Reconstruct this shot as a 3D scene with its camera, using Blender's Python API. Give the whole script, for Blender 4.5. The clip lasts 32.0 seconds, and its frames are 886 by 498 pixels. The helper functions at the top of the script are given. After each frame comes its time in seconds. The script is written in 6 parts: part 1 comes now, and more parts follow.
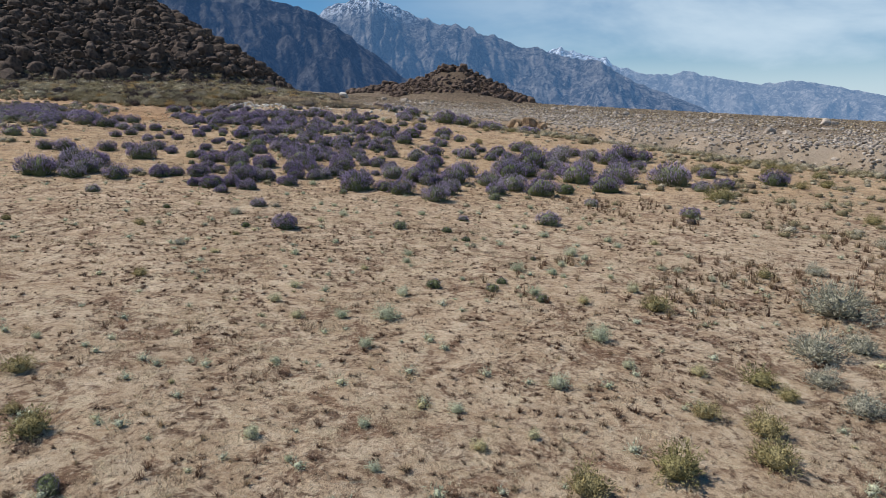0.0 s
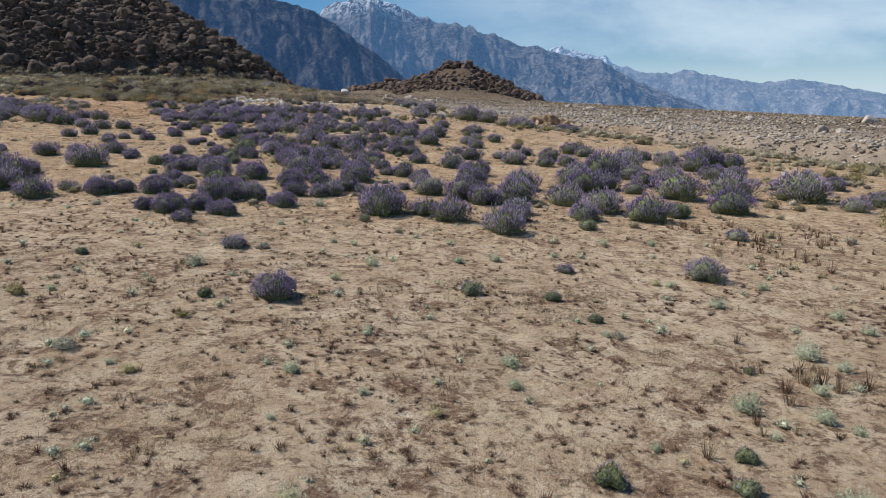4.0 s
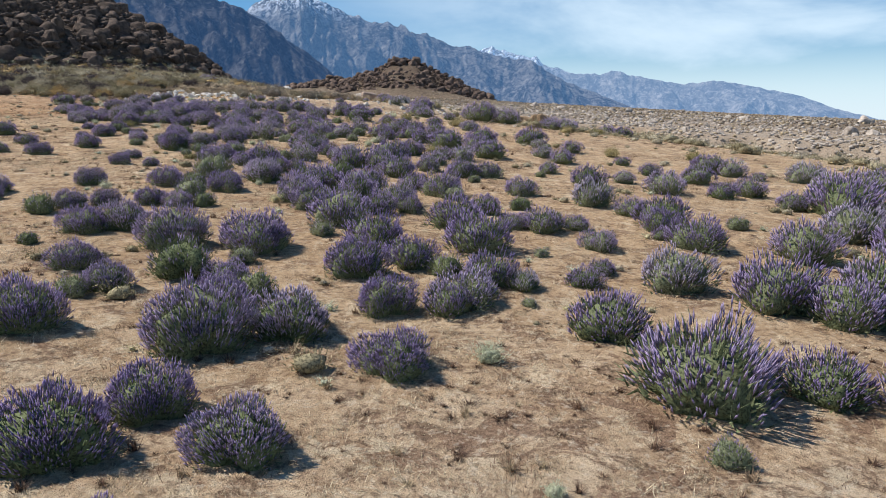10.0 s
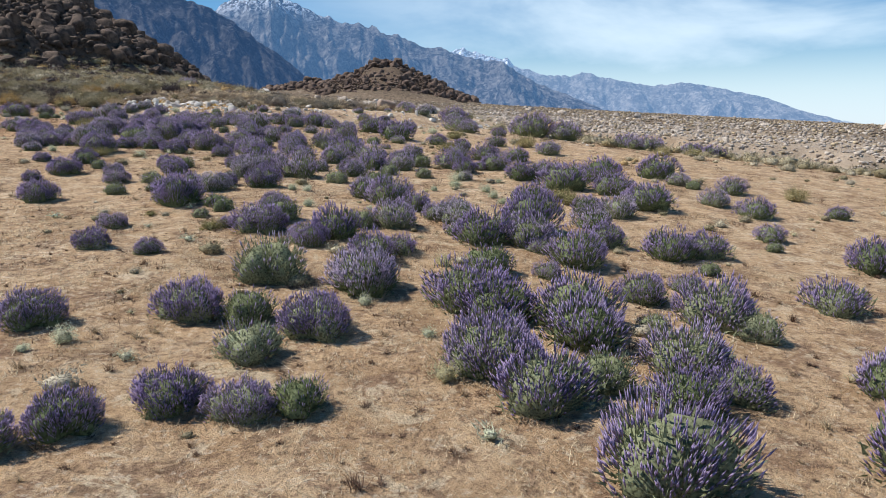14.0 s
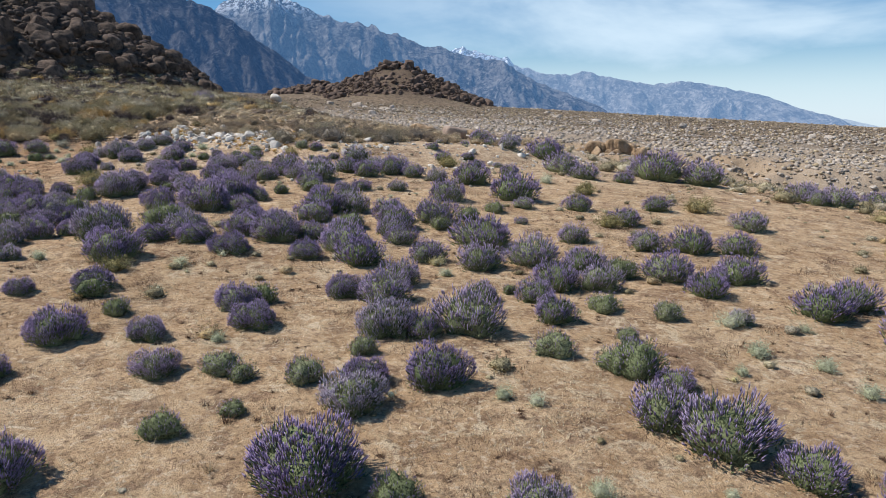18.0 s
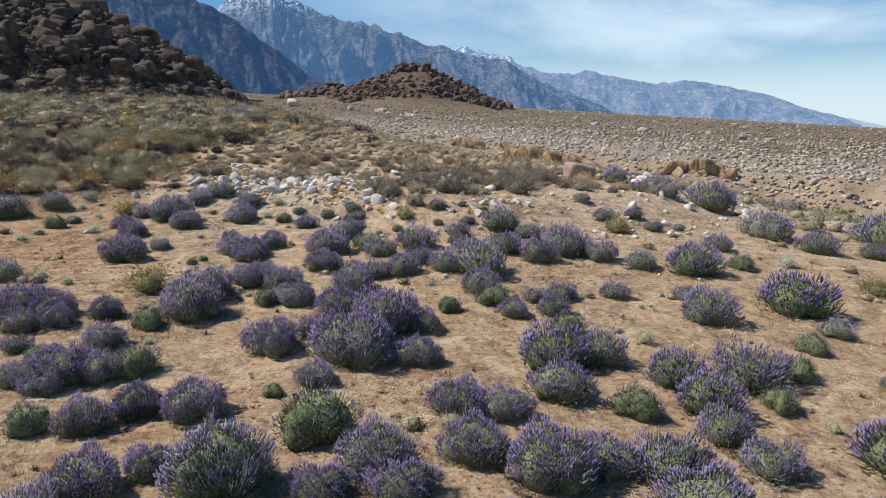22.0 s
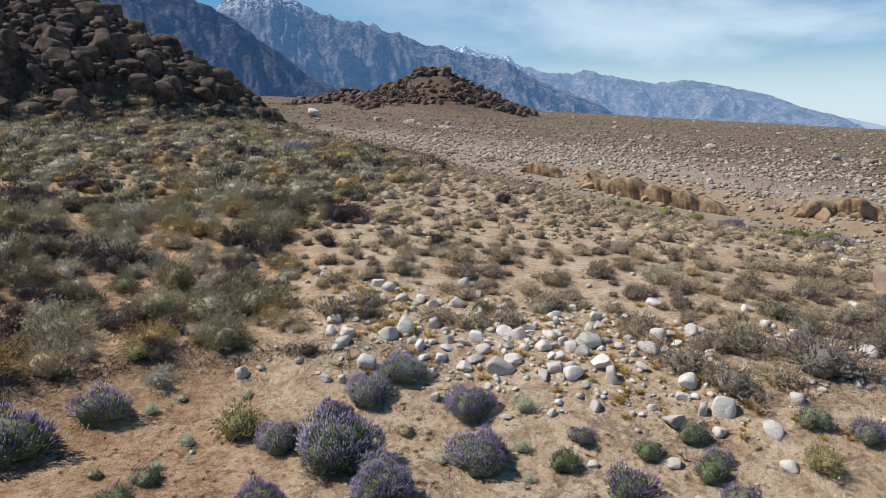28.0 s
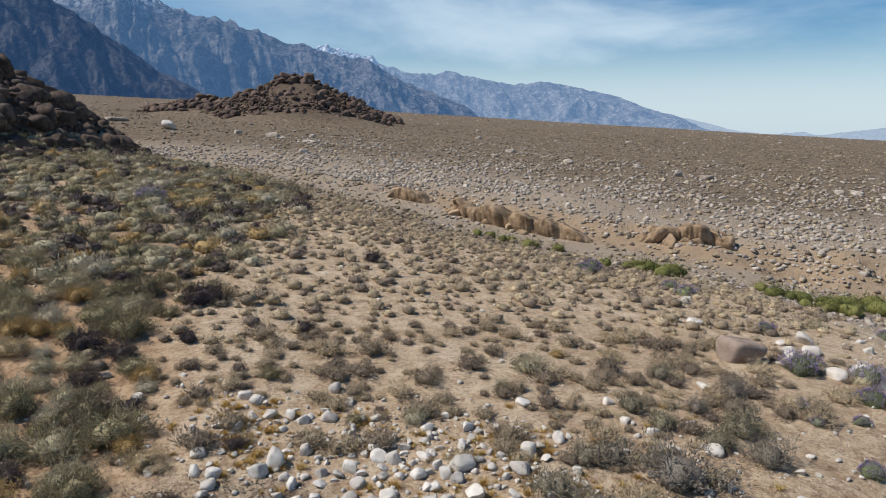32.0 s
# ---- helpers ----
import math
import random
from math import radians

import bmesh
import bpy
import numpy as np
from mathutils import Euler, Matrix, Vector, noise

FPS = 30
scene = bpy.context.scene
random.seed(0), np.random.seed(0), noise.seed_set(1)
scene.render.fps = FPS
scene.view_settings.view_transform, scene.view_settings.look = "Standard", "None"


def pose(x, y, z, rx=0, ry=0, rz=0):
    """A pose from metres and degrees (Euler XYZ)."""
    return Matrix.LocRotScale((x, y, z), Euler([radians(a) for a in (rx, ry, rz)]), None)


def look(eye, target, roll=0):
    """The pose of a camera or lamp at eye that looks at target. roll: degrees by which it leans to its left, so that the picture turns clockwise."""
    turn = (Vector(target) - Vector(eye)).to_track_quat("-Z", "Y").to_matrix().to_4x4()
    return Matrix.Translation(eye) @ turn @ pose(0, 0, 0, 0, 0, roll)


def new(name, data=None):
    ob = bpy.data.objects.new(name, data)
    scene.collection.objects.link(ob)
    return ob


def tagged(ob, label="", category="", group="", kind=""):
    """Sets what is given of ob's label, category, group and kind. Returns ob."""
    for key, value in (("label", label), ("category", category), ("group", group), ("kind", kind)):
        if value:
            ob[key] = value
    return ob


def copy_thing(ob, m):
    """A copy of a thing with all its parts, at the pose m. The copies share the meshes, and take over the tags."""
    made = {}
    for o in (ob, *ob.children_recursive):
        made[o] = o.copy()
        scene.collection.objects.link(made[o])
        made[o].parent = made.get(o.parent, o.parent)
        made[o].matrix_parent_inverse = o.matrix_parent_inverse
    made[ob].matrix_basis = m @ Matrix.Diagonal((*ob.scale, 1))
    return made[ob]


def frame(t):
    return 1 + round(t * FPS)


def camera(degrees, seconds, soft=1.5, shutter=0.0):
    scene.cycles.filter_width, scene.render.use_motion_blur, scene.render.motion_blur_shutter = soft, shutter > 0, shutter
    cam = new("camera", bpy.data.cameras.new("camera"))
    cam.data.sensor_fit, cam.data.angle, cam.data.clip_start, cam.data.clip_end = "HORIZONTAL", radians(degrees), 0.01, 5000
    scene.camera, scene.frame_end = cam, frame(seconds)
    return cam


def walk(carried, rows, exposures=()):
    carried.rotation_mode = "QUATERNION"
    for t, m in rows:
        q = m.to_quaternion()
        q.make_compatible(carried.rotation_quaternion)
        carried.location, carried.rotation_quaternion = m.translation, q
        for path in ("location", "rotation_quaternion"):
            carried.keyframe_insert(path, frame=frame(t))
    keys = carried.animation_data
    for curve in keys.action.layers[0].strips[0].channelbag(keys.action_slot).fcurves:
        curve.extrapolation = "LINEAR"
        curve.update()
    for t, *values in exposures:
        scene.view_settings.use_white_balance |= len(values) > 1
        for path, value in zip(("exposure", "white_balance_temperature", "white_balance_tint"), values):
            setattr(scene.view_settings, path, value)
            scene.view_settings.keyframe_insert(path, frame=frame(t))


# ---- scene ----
cam = camera(64.3, 32.0, 0.5, 0.0)
METRES, EYE, TILT, LEAN, TURN = 50.0, 3.0, -10.4, 0.0, 0.0
ROWS = [
    (0.0, 0.0, 0.0, 0.0, -0.0, 0.0, -0.0),
    (0.5, -0.0001, 0.0167, 0.0027, 0.01, -0.01, -0.01),
    (1.0, -0.0008, 0.0333, 0.0056, 0.03, -0.03, -0.02),
    (1.5, -0.003, 0.0498, 0.0084, 0.04, -0.04, -0.0),
    (2.0, -0.0063, 0.0659, 0.011, 0.02, -0.05, -0.01),
    (2.5, -0.0105, 0.082, 0.0136, 0.02, -0.05, 0.01),
    (3.0, -0.0156, 0.0981, 0.0161, 0.02, -0.07, 0.02),
    (3.5, -0.0213, 0.1142, 0.0186, 0.0, -0.08, 0.04),
    (5.5, -0.0424, 0.1797, 0.0284, -0.13, -0.11, 0.08),
    (6.0, -0.0482, 0.196, 0.0308, -1.26, -0.14, 0.27),
    (6.5, -0.0544, 0.2123, 0.0334, -2.58, -0.14, 0.47),
    (7.0, -0.0606, 0.2283, 0.0362, -2.82, -0.15, 0.5),
    (7.5, -0.0667, 0.244, 0.0392, -3.35, -0.15, 0.58),
    (8.0, -0.0726, 0.26, 0.0423, -3.93, -0.14, 0.69),
    (8.5, -0.0786, 0.2759, 0.0456, -4.5, -0.17, 0.82),
    (9.0, -0.0847, 0.2917, 0.0492, -4.97, -0.16, 0.9),
    (9.5, -0.0906, 0.3076, 0.053, -5.2, -0.16, 0.96),
    (10.0, -0.0962, 0.3236, 0.0568, -5.31, -0.14, 0.97),
    (10.5, -0.1018, 0.3394, 0.0606, -5.47, -0.12, 1.0),
    (11.0, -0.1072, 0.3552, 0.0642, -5.83, -0.1, 1.03),
    (11.5, -0.1126, 0.3711, 0.0677, -6.18, -0.1, 1.12),
    (12.0, -0.1181, 0.3869, 0.0715, -6.56, -0.08, 1.17),
    (12.5, -0.1239, 0.4026, 0.0755, -6.89, -0.08, 1.24),
    (13.0, -0.1297, 0.4183, 0.0802, -7.13, -0.1, 1.31),
    (13.5, -0.1353, 0.4339, 0.0854, -7.37, -0.08, 1.33),
    (14.0, -0.1411, 0.4496, 0.0908, -7.57, -0.09, 1.38),
    (14.5, -0.1469, 0.4658, 0.0963, -7.69, -0.06, 1.42),
    (16.5, -0.1684, 0.5291, 0.1219, -7.64, -0.16, 1.45),
    (17.0, -0.1743, 0.5455, 0.1277, -7.62, -0.15, 1.47),
    (17.5, -0.1803, 0.5615, 0.1336, -7.59, -0.17, 1.46),
    (18.0, -0.1865, 0.5773, 0.1392, -7.6, -0.18, 1.48),
    (18.5, -0.1927, 0.5928, 0.1447, -7.57, -0.21, 1.47),
    (19.0, -0.1994, 0.6083, 0.1503, -7.56, -0.21, 1.5),
    (19.5, -0.2063, 0.6238, 0.1557, -7.55, -0.22, 1.51),
    (20.0, -0.2133, 0.6392, 0.1612, -7.51, -0.21, 1.48),
    (20.5, -0.2205, 0.6546, 0.1667, -7.51, -0.21, 1.49),
    (21.0, -0.2278, 0.6699, 0.1722, -7.5, -0.21, 1.47),
    (21.5, -0.2353, 0.6849, 0.1777, -7.48, -0.24, 1.46),
    (22.0, -0.2428, 0.7, 0.1832, -7.44, -0.25, 1.47),
    (22.5, -0.2506, 0.715, 0.1887, -7.43, -0.25, 1.44),
    (23.0, -0.2585, 0.73, 0.1941, -7.41, -0.27, 1.46),
    (23.5, -0.2665, 0.7449, 0.1995, -7.4, -0.27, 1.43),
    (24.0, -0.2744, 0.7598, 0.205, -7.42, -0.26, 1.42),
    (24.5, -0.2823, 0.7745, 0.2104, -7.4, -0.26, 1.4),
    (25.0, -0.2899, 0.7892, 0.2156, -7.37, -0.28, 1.43),
    (25.5, -0.2971, 0.8038, 0.221, -7.37, -0.3, 1.45),
    (26.0, -0.304, 0.8187, 0.2261, -7.36, -0.27, 1.47),
    (26.5, -0.3102, 0.8338, 0.2312, -7.37, -0.26, 1.49),
    (28.5, -0.3177, 0.8711, 0.25, -7.89, -0.3, 1.59),
    (29.0, -0.3171, 0.8716, 0.255, -9.89, -0.37, 1.93),
    (29.5, -0.3167, 0.8715, 0.26, -10.87, -0.41, 2.09),
    (30.0, -0.3162, 0.8711, 0.2642, -11.88, -0.46, 2.27),
    (30.5, -0.316, 0.8709, 0.2686, -13.35, -0.5, 2.54),
    (31.0, -0.3158, 0.8702, 0.2729, -14.89, -0.6, 2.77),
    (31.5, -0.3157, 0.8697, 0.2771, -16.38, -0.67, 3.02),
    (32.0, -0.3153, 0.8696, 0.2814, -18.19, -0.77, 3.31),
]
walk(cam, [(t, pose(0, 0, EYE, TILT, LEAN, TURN) @ pose(METRES * x, METRES * y, METRES * z, 90 + pitch, roll, yaw)) for t, x, y, z, yaw, pitch, roll in ROWS],
     [(0, -0.10), (4, -0.06), (8, 0.08), (12, 0.32), (16, 0.20), (22, 0.16), (27, 0.10), (30, -0.04), (32, -0.08)])

# ---- world, sun, exposure ----
SUN_EL, SUN_AZ = 51.0, -78.0          # degrees; azimuth from +y towards +x
world = bpy.data.worlds.new("desert_sky")
scene.world = world
world.use_nodes = True
wn, wl = world.node_tree.nodes, world.node_tree.links
wn.clear()
w_out = wn.new("ShaderNodeOutputWorld")
w_bg = wn.new("ShaderNodeBackground")
w_bg.inputs["Strength"].default_value = 0.089
sky = wn.new("ShaderNodeTexSky")
sky.sky_type = "NISHITA"
sky.sun_disc = False
sky.sun_elevation = radians(SUN_EL)
sky.sun_rotation = radians(SUN_AZ)
sky.altitude = 1400
sky.air_density, sky.dust_density, sky.ozone_density = 1.0, 0.05, 3.0
# thin cirrus veil, stretched along the horizon
w_tc = wn.new("ShaderNodeTexCoord")
w_map = wn.new("ShaderNodeMapping")
w_map.inputs["Scale"].default_value = (1.0, 1.3, 4.2)
w_map.inputs["Rotation"].default_value = (0.0, radians(9), 0.0)
w_noise = wn.new("ShaderNodeTexNoise")
w_noise.inputs["Scale"].default_value = 1.6
w_noise.inputs["Detail"].default_value = 6
w_noise.inputs["Roughness"].default_value = 0.55
w_noise.inputs["Distortion"].default_value = 0.6
w_ramp = wn.new("ShaderNodeMapRange")
w_ramp.interpolation_type = "SMOOTHSTEP"
w_ramp.inputs["From Min"].default_value = 0.30
w_ramp.inputs["From Max"].default_value = 0.66
w_ramp.inputs["To Max"].default_value = 0.92
w_mix = wn.new("ShaderNodeMix")
w_mix.data_type = "RGBA"
w_mix.inputs[7].default_value = (7.0, 8.7, 10.2, 1)
wl.new(w_tc.outputs["Generated"], w_map.inputs["Vector"])
wl.new(w_map.outputs["Vector"], w_noise.inputs["Vector"])
wl.new(w_noise.outputs["Fac"], w_ramp.inputs["Value"])
# the veil thickens towards the horizon
w_sep = wn.new("ShaderNodeSeparateXYZ")
w_low = wn.new("ShaderNodeMapRange")
w_low.interpolation_type = "SMOOTHSTEP"
w_low.inputs["From Min"].default_value = 0.13
w_low.inputs["From Max"].default_value = 0.0
w_low.inputs["To Max"].default_value = 0.8
w_max = wn.new("ShaderNodeMath")
w_max.operation = "MAXIMUM"
wl.new(w_tc.outputs["Generated"], w_sep.inputs[0])
wl.new(w_sep.outputs["Z"], w_low.inputs["Value"])
wl.new(w_low.outputs["Result"], w_max.inputs[0])
w_fade = wn.new("ShaderNodeMapRange")
w_fade.interpolation_type = "SMOOTHSTEP"
w_fade.inputs["From Min"].default_value = 0.62
w_fade.inputs["From Max"].default_value = 0.22
w_cloud = wn.new("ShaderNodeMath")
w_cloud.operation = "MULTIPLY"
wl.new(w_sep.outputs["Z"], w_fade.inputs["Value"])
wl.new(w_ramp.outputs["Result"], w_cloud.inputs[0])
wl.new(w_fade.outputs["Result"], w_cloud.inputs[1])
# the cirrus bank lies over the lower country, away from the sun
w_east = wn.new("ShaderNodeMapRange")
w_east.interpolation_type = "SMOOTHSTEP"
w_east.inputs["From Min"].default_value = -0.22
w_east.inputs["From Max"].default_value = 0.30
w_east.inputs["To Min"].default_value = 0.12
w_bank = wn.new("ShaderNodeMath")
w_bank.operation = "MULTIPLY"
wl.new(w_sep.outputs["X"], w_east.inputs["Value"])
wl.new(w_cloud.outputs[0], w_bank.inputs[0])
wl.new(w_east.outputs["Result"], w_bank.inputs[1])
wl.new(w_bank.outputs[0], w_max.inputs[1])
wl.new(w_max.outputs[0], w_mix.inputs[0])
w_hue = wn.new("ShaderNodeHueSaturation")
w_hue.inputs["Saturation"].default_value = 1.42
wl.new(sky.outputs["Color"], w_hue.inputs["Color"])
wl.new(w_hue.outputs["Color"], w_mix.inputs[6])
wl.new(w_mix.outputs[2], w_bg.inputs["Color"])
wl.new(w_bg.outputs["Background"], w_out.inputs["Surface"])

sun_data = bpy.data.lights.new("sun", "SUN")
sun_data.energy = 5.0
sun_data.angle = radians(0.53)
sun_data.color = (1.0, 0.94, 0.865)
sun = new("sun", sun_data)
sun_dir = Vector((math.sin(radians(SUN_AZ)) * math.cos(radians(SUN_EL)),
                  math.cos(radians(SUN_AZ)) * math.cos(radians(SUN_EL)), math.sin(radians(SUN_EL))))
sun.matrix_world = look(sun_dir * 100, (0, 0, 0))
scene.view_settings.exposure = 0.0

# ---- numeric helpers ----


def lattice(ix, iy, seed):
    n = (ix.astype(np.int64) * 374761393 + iy.astype(np.int64) * 668265263 + seed * 1442695041) & 0x7FFFFFFF
    n = ((n ^ (n >> 13)) * 1274126177) & 0x7FFFFFFF
    return ((n ^ (n >> 16)) & 0xFFFFFF) / float(0xFFFFFF)


def vnoise(x, y, seed=0):
    """Smooth value noise, 0 to 1, one cell a unit."""
    x, y = np.asarray(x, float), np.asarray(y, float)
    ix, iy = np.floor(x), np.floor(y)
    fx, fy = x - ix, y - iy
    fx, fy = fx * fx * (3 - 2 * fx), fy * fy * (3 - 2 * fy)
    a, b = lattice(ix, iy, seed), lattice(ix + 1, iy, seed)
    c, d = lattice(ix, iy + 1, seed), lattice(ix + 1, iy + 1, seed)
    return (a * (1 - fx) + b * fx) * (1 - fy) + (c * (1 - fx) + d * fx) * fy


def fbm(x, y, seed=0, octaves=4):
    total, amp, norm = 0.0, 1.0, 0.0
    for o in range(octaves):
        total = total + amp * vnoise(np.asarray(x) * 2 ** o + 17.3 * o, np.asarray(y) * 2 ** o - 9.1 * o, seed + o)
        norm += amp
        amp *= 0.5
    return total / norm


def ridged(x, y, seed=0, octaves=5):
    total, amp, norm = 0.0, 1.0, 0.0
    for o in range(octaves):
        n = vnoise(np.asarray(x) * 2 ** o + 5.7 * o, np.asarray(y) * 2 ** o + 3.3 * o, seed + o)
        total = total + amp * (1 - np.abs(2 * n - 1)) ** 1.5
        norm += amp
        amp *= 0.52
    return total / norm


def smooth(a, b, v):
    t = np.clip((v - a) / (b - a), 0, 1)
    return t * t * (3 - 2 * t)


# ---- the lie of the land ----
WASH = [(-150, 140), (-80, 130), (-30, 114), (-10, 104), (-3.5, 91), (0.5, 82), (5, 75.5), (10, 70), (16, 63), (24, 54), (34, 43), (48, 28), (75, -5), (160, -120)]
HILL_LEFT = (-56.4, 100.0, 32.4, 16.4)      # centre x, y, foot radius, height
HILL_FAR = (3.5, 198.0, 21.5, 9.2)


def wash_side(x, y):
    """Signed distance from the middle of the dry wash; positive on the fan's side."""
    best, sign = np.full(np.shape(x), 1e9), np.ones(np.shape(x))
    for (ax, ay), (bx, by) in zip(WASH[:-1], WASH[1:]):
        dx, dy = bx - ax, by - ay
        t = np.clip(((x - ax) * dx + (y - ay) * dy) / (dx * dx + dy * dy), 0, 1)
        qx, qy = x - ax - t * dx, y - ay - t * dy
        d = np.hypot(qx, qy)
        s = np.where(dx * qy - dy * qx > 0, 1.0, -1.0)
        sign = np.where(d < best, s, sign)
        best = np.minimum(best, d)
    return best * sign


def terrace_line(x):
    return np.interp(x, (-60, -30, -21, -18, -15.5, -9.5, -4, 3, 12), (60, 54.5, 52.6, 53.7, 53.3, 50.6, 52.5, 60, 75))


def hill_left(x, y):
    cx, cy, r, top = HILL_LEFT
    a = np.arctan2(y - cy, x - cx)
    rr = r * (1 + 0.05 * np.sin(3 * a + 0.6) + 0.04 * np.sin(5 * a + 2.0))
    d = np.hypot(x - cx, y - cy) / rr
    return (top * np.clip(1.02 - d, 0, 1) + 1.5 * smooth(1.11, 0.95, d)) * (1 + 0.25 * (fbm(x / 9, y / 9, 31) - 0.5))


def hill_far(x, y):
    cx, cy, r, top = HILL_FAR
    d = np.hypot((x - cx) / 1.05, (y - cy) / 0.9) / r
    main = top * np.clip(1 - d, 0, 1) ** 1.02
    d2 = np.hypot((x + 15) / 1.25, (y - cy - 4) / 1.0) / 11
    return np.maximum(main, 3.6 * np.clip(1 - d2, 0, 1)) * (1 + 0.3 * (fbm(x / 6, y / 6, 41) - 0.5))


def height(x, y):
    x, y = np.asarray(x, float), np.asarray(y, float)
    s = wash_side(x, y)
    near = -0.80 - 0.043 * x + 0.0735 * y
    near = near + 0.45 * smooth(-1.0, 1.6, y - terrace_line(x)) + 0.32 * smooth(32, 6, y)
    near = near - 0.28 * smooth(-10, -15, x) * smooth(40, 46, y) * smooth(62, 55, y) - 0.3 * smooth(-15.5, -18, x) * smooth(51, 55, y) * smooth(66, 58, y)
    near = near - 3.2 * np.where(s > 0, 1.0, np.exp(-(s / 12.0) ** 2))
    far = 8.3 - 0.052 * (x + 20) + 0.027 * (y - 147) - 2.6 * np.exp(-np.clip(s, 0, None) / 35)
    rough = 1.2 * (fbm(x / 2.2, y / 2.2, 11, 3) - 0.5)
    z = near + (far - near) * smooth(1.6, 5.2, s + 2.2 * rough)
    z = z + 0.25 * (fbm(x / 7, y / 7, 3, 3) - 0.5) + 0.05 * (fbm(x / 0.9, y / 0.9, 5, 3) - 0.5)
    z = z + hill_left(x, y) + hill_far(x, y)
    far_off = np.hypot(x, y)
    z = z - 0.045 * np.clip(far_off - 540, 0, None) * smooth(540, 800, far_off)
    return z + 5.0 * (fbm(x / 300, y / 300, 8, 3) - 0.5) * smooth(250, 900, far_off)


def h1(x, y):
    return float(height(np.array([x]), np.array([y]))[0])


# ---- mesh helpers ----
def mesh_from(name, verts, tris, material=None, smooth_shade=False, tone=None, quads=None):
    me = bpy.data.meshes.new(name)
    verts = np.asarray(verts, np.float32)
    faces = [np.asarray(f, np.int32) for f in (tris, quads) if f is not None and len(f)]
    loops = np.concatenate([f.ravel() for f in faces])
    sizes = np.concatenate([np.full(len(f), f.shape[1], np.int32) for f in faces])
    starts = np.concatenate([[0], np.cumsum(sizes)[:-1]]).astype(np.int32)
    me.vertices.add(len(verts))
    me.vertices.foreach_set("co", verts.ravel())
    me.loops.add(len(loops))
    me.loops.foreach_set("vertex_index", loops)
    me.polygons.add(len(sizes))
    me.polygons.foreach_set("loop_start", starts)
    me.polygons.foreach_set("loop_total", sizes)
    if smooth_shade:
        me.polygons.foreach_set("use_smooth", np.ones(len(sizes), bool))
    if tone is not None:
        me.attributes.new("tone", "FLOAT", "POINT").data.foreach_set("value", np.asarray(tone, np.float32))
    me.update(calc_edges=True)
    if material:
        me.materials.append(material)
    return me


def stamp(name, templates, rows, material, smooth_shade=True, flat=1.0):
    """One mesh of many copies. rows: x, y, z, size, turn, tone; templates: (verts, tris)."""
    vs, fs, ts, base = [], [], [], 0
    rows = np.asarray(rows, float)
    pick = np.random.default_rng(len(rows)).integers(0, len(templates), len(rows))
    for k, (tv, tf) in enumerate(templates):
        r = rows[pick == k]
        if not len(r):
            continue
        c, s = np.cos(r[:, 4])[:, None], np.sin(r[:, 4])[:, None]
        x, y, z = tv[:, 0][None], tv[:, 1][None], tv[:, 2][None]
        size = r[:, 3][:, None]
        v = np.stack([(x * c - y * s) * size + r[:, 0][:, None], (x * s + y * c) * size + r[:, 1][:, None],
                      z * size * flat + r[:, 2][:, None]], -1).reshape(-1, 3)
        f = (tf[None] + (np.arange(len(r)) * len(tv))[:, None, None]).reshape(-1, 3) + base
        vs.append(v), fs.append(f), ts.append(np.repeat(r[:, 5], len(tv)))
        base += len(v)
    return mesh_from(name, np.concatenate(vs), np.concatenate(fs), material, smooth_shade, np.concatenate(ts))


def part_mesh(name, me, parent, label=""):
    ob = new(name, me)
    ob.parent = parent
    return tagged(ob, label) if label else ob


def rock_template(seed, detail=2, squash=0.75, cuts=5):
    """A weathered block: an icosphere cut by planes, then worn."""
    r = np.random.default_rng(seed)
    bm = bmesh.new()
    bmesh.ops.create_icosphere(bm, subdivisions=detail, radius=1.0)
    v = np.array([p.co for p in bm.verts])
    f = np.array([[q.index for q in p.verts] for p in bm.faces])
    bm.free()
    for _ in range(cuts):
        n = r.normal(size=3)
        n /= np.linalg.norm(n)
        d = r.uniform(0.35, 0.75)
        over = np.clip(v @ n - d, 0, None)
        v = v - over[:, None] * n * 0.9
    turn = np.array(Euler(r.uniform(0, 6.28, 3)).to_matrix())
    v = (v * r.uniform(0.62, 1.15, 3)) @ turn.T * (1, 1, squash)
    v += 0.15 * (np.stack([fbm(v[:, (i + 1) % 3] * 1.7 + 9 * i + seed, v[:, (i + 2) % 3] * 1.7 + v[:, i], seed, 4) for i in range(3)], -1) - 0.5)
    v[:, 2] += 0.35 * squash
    return v, f


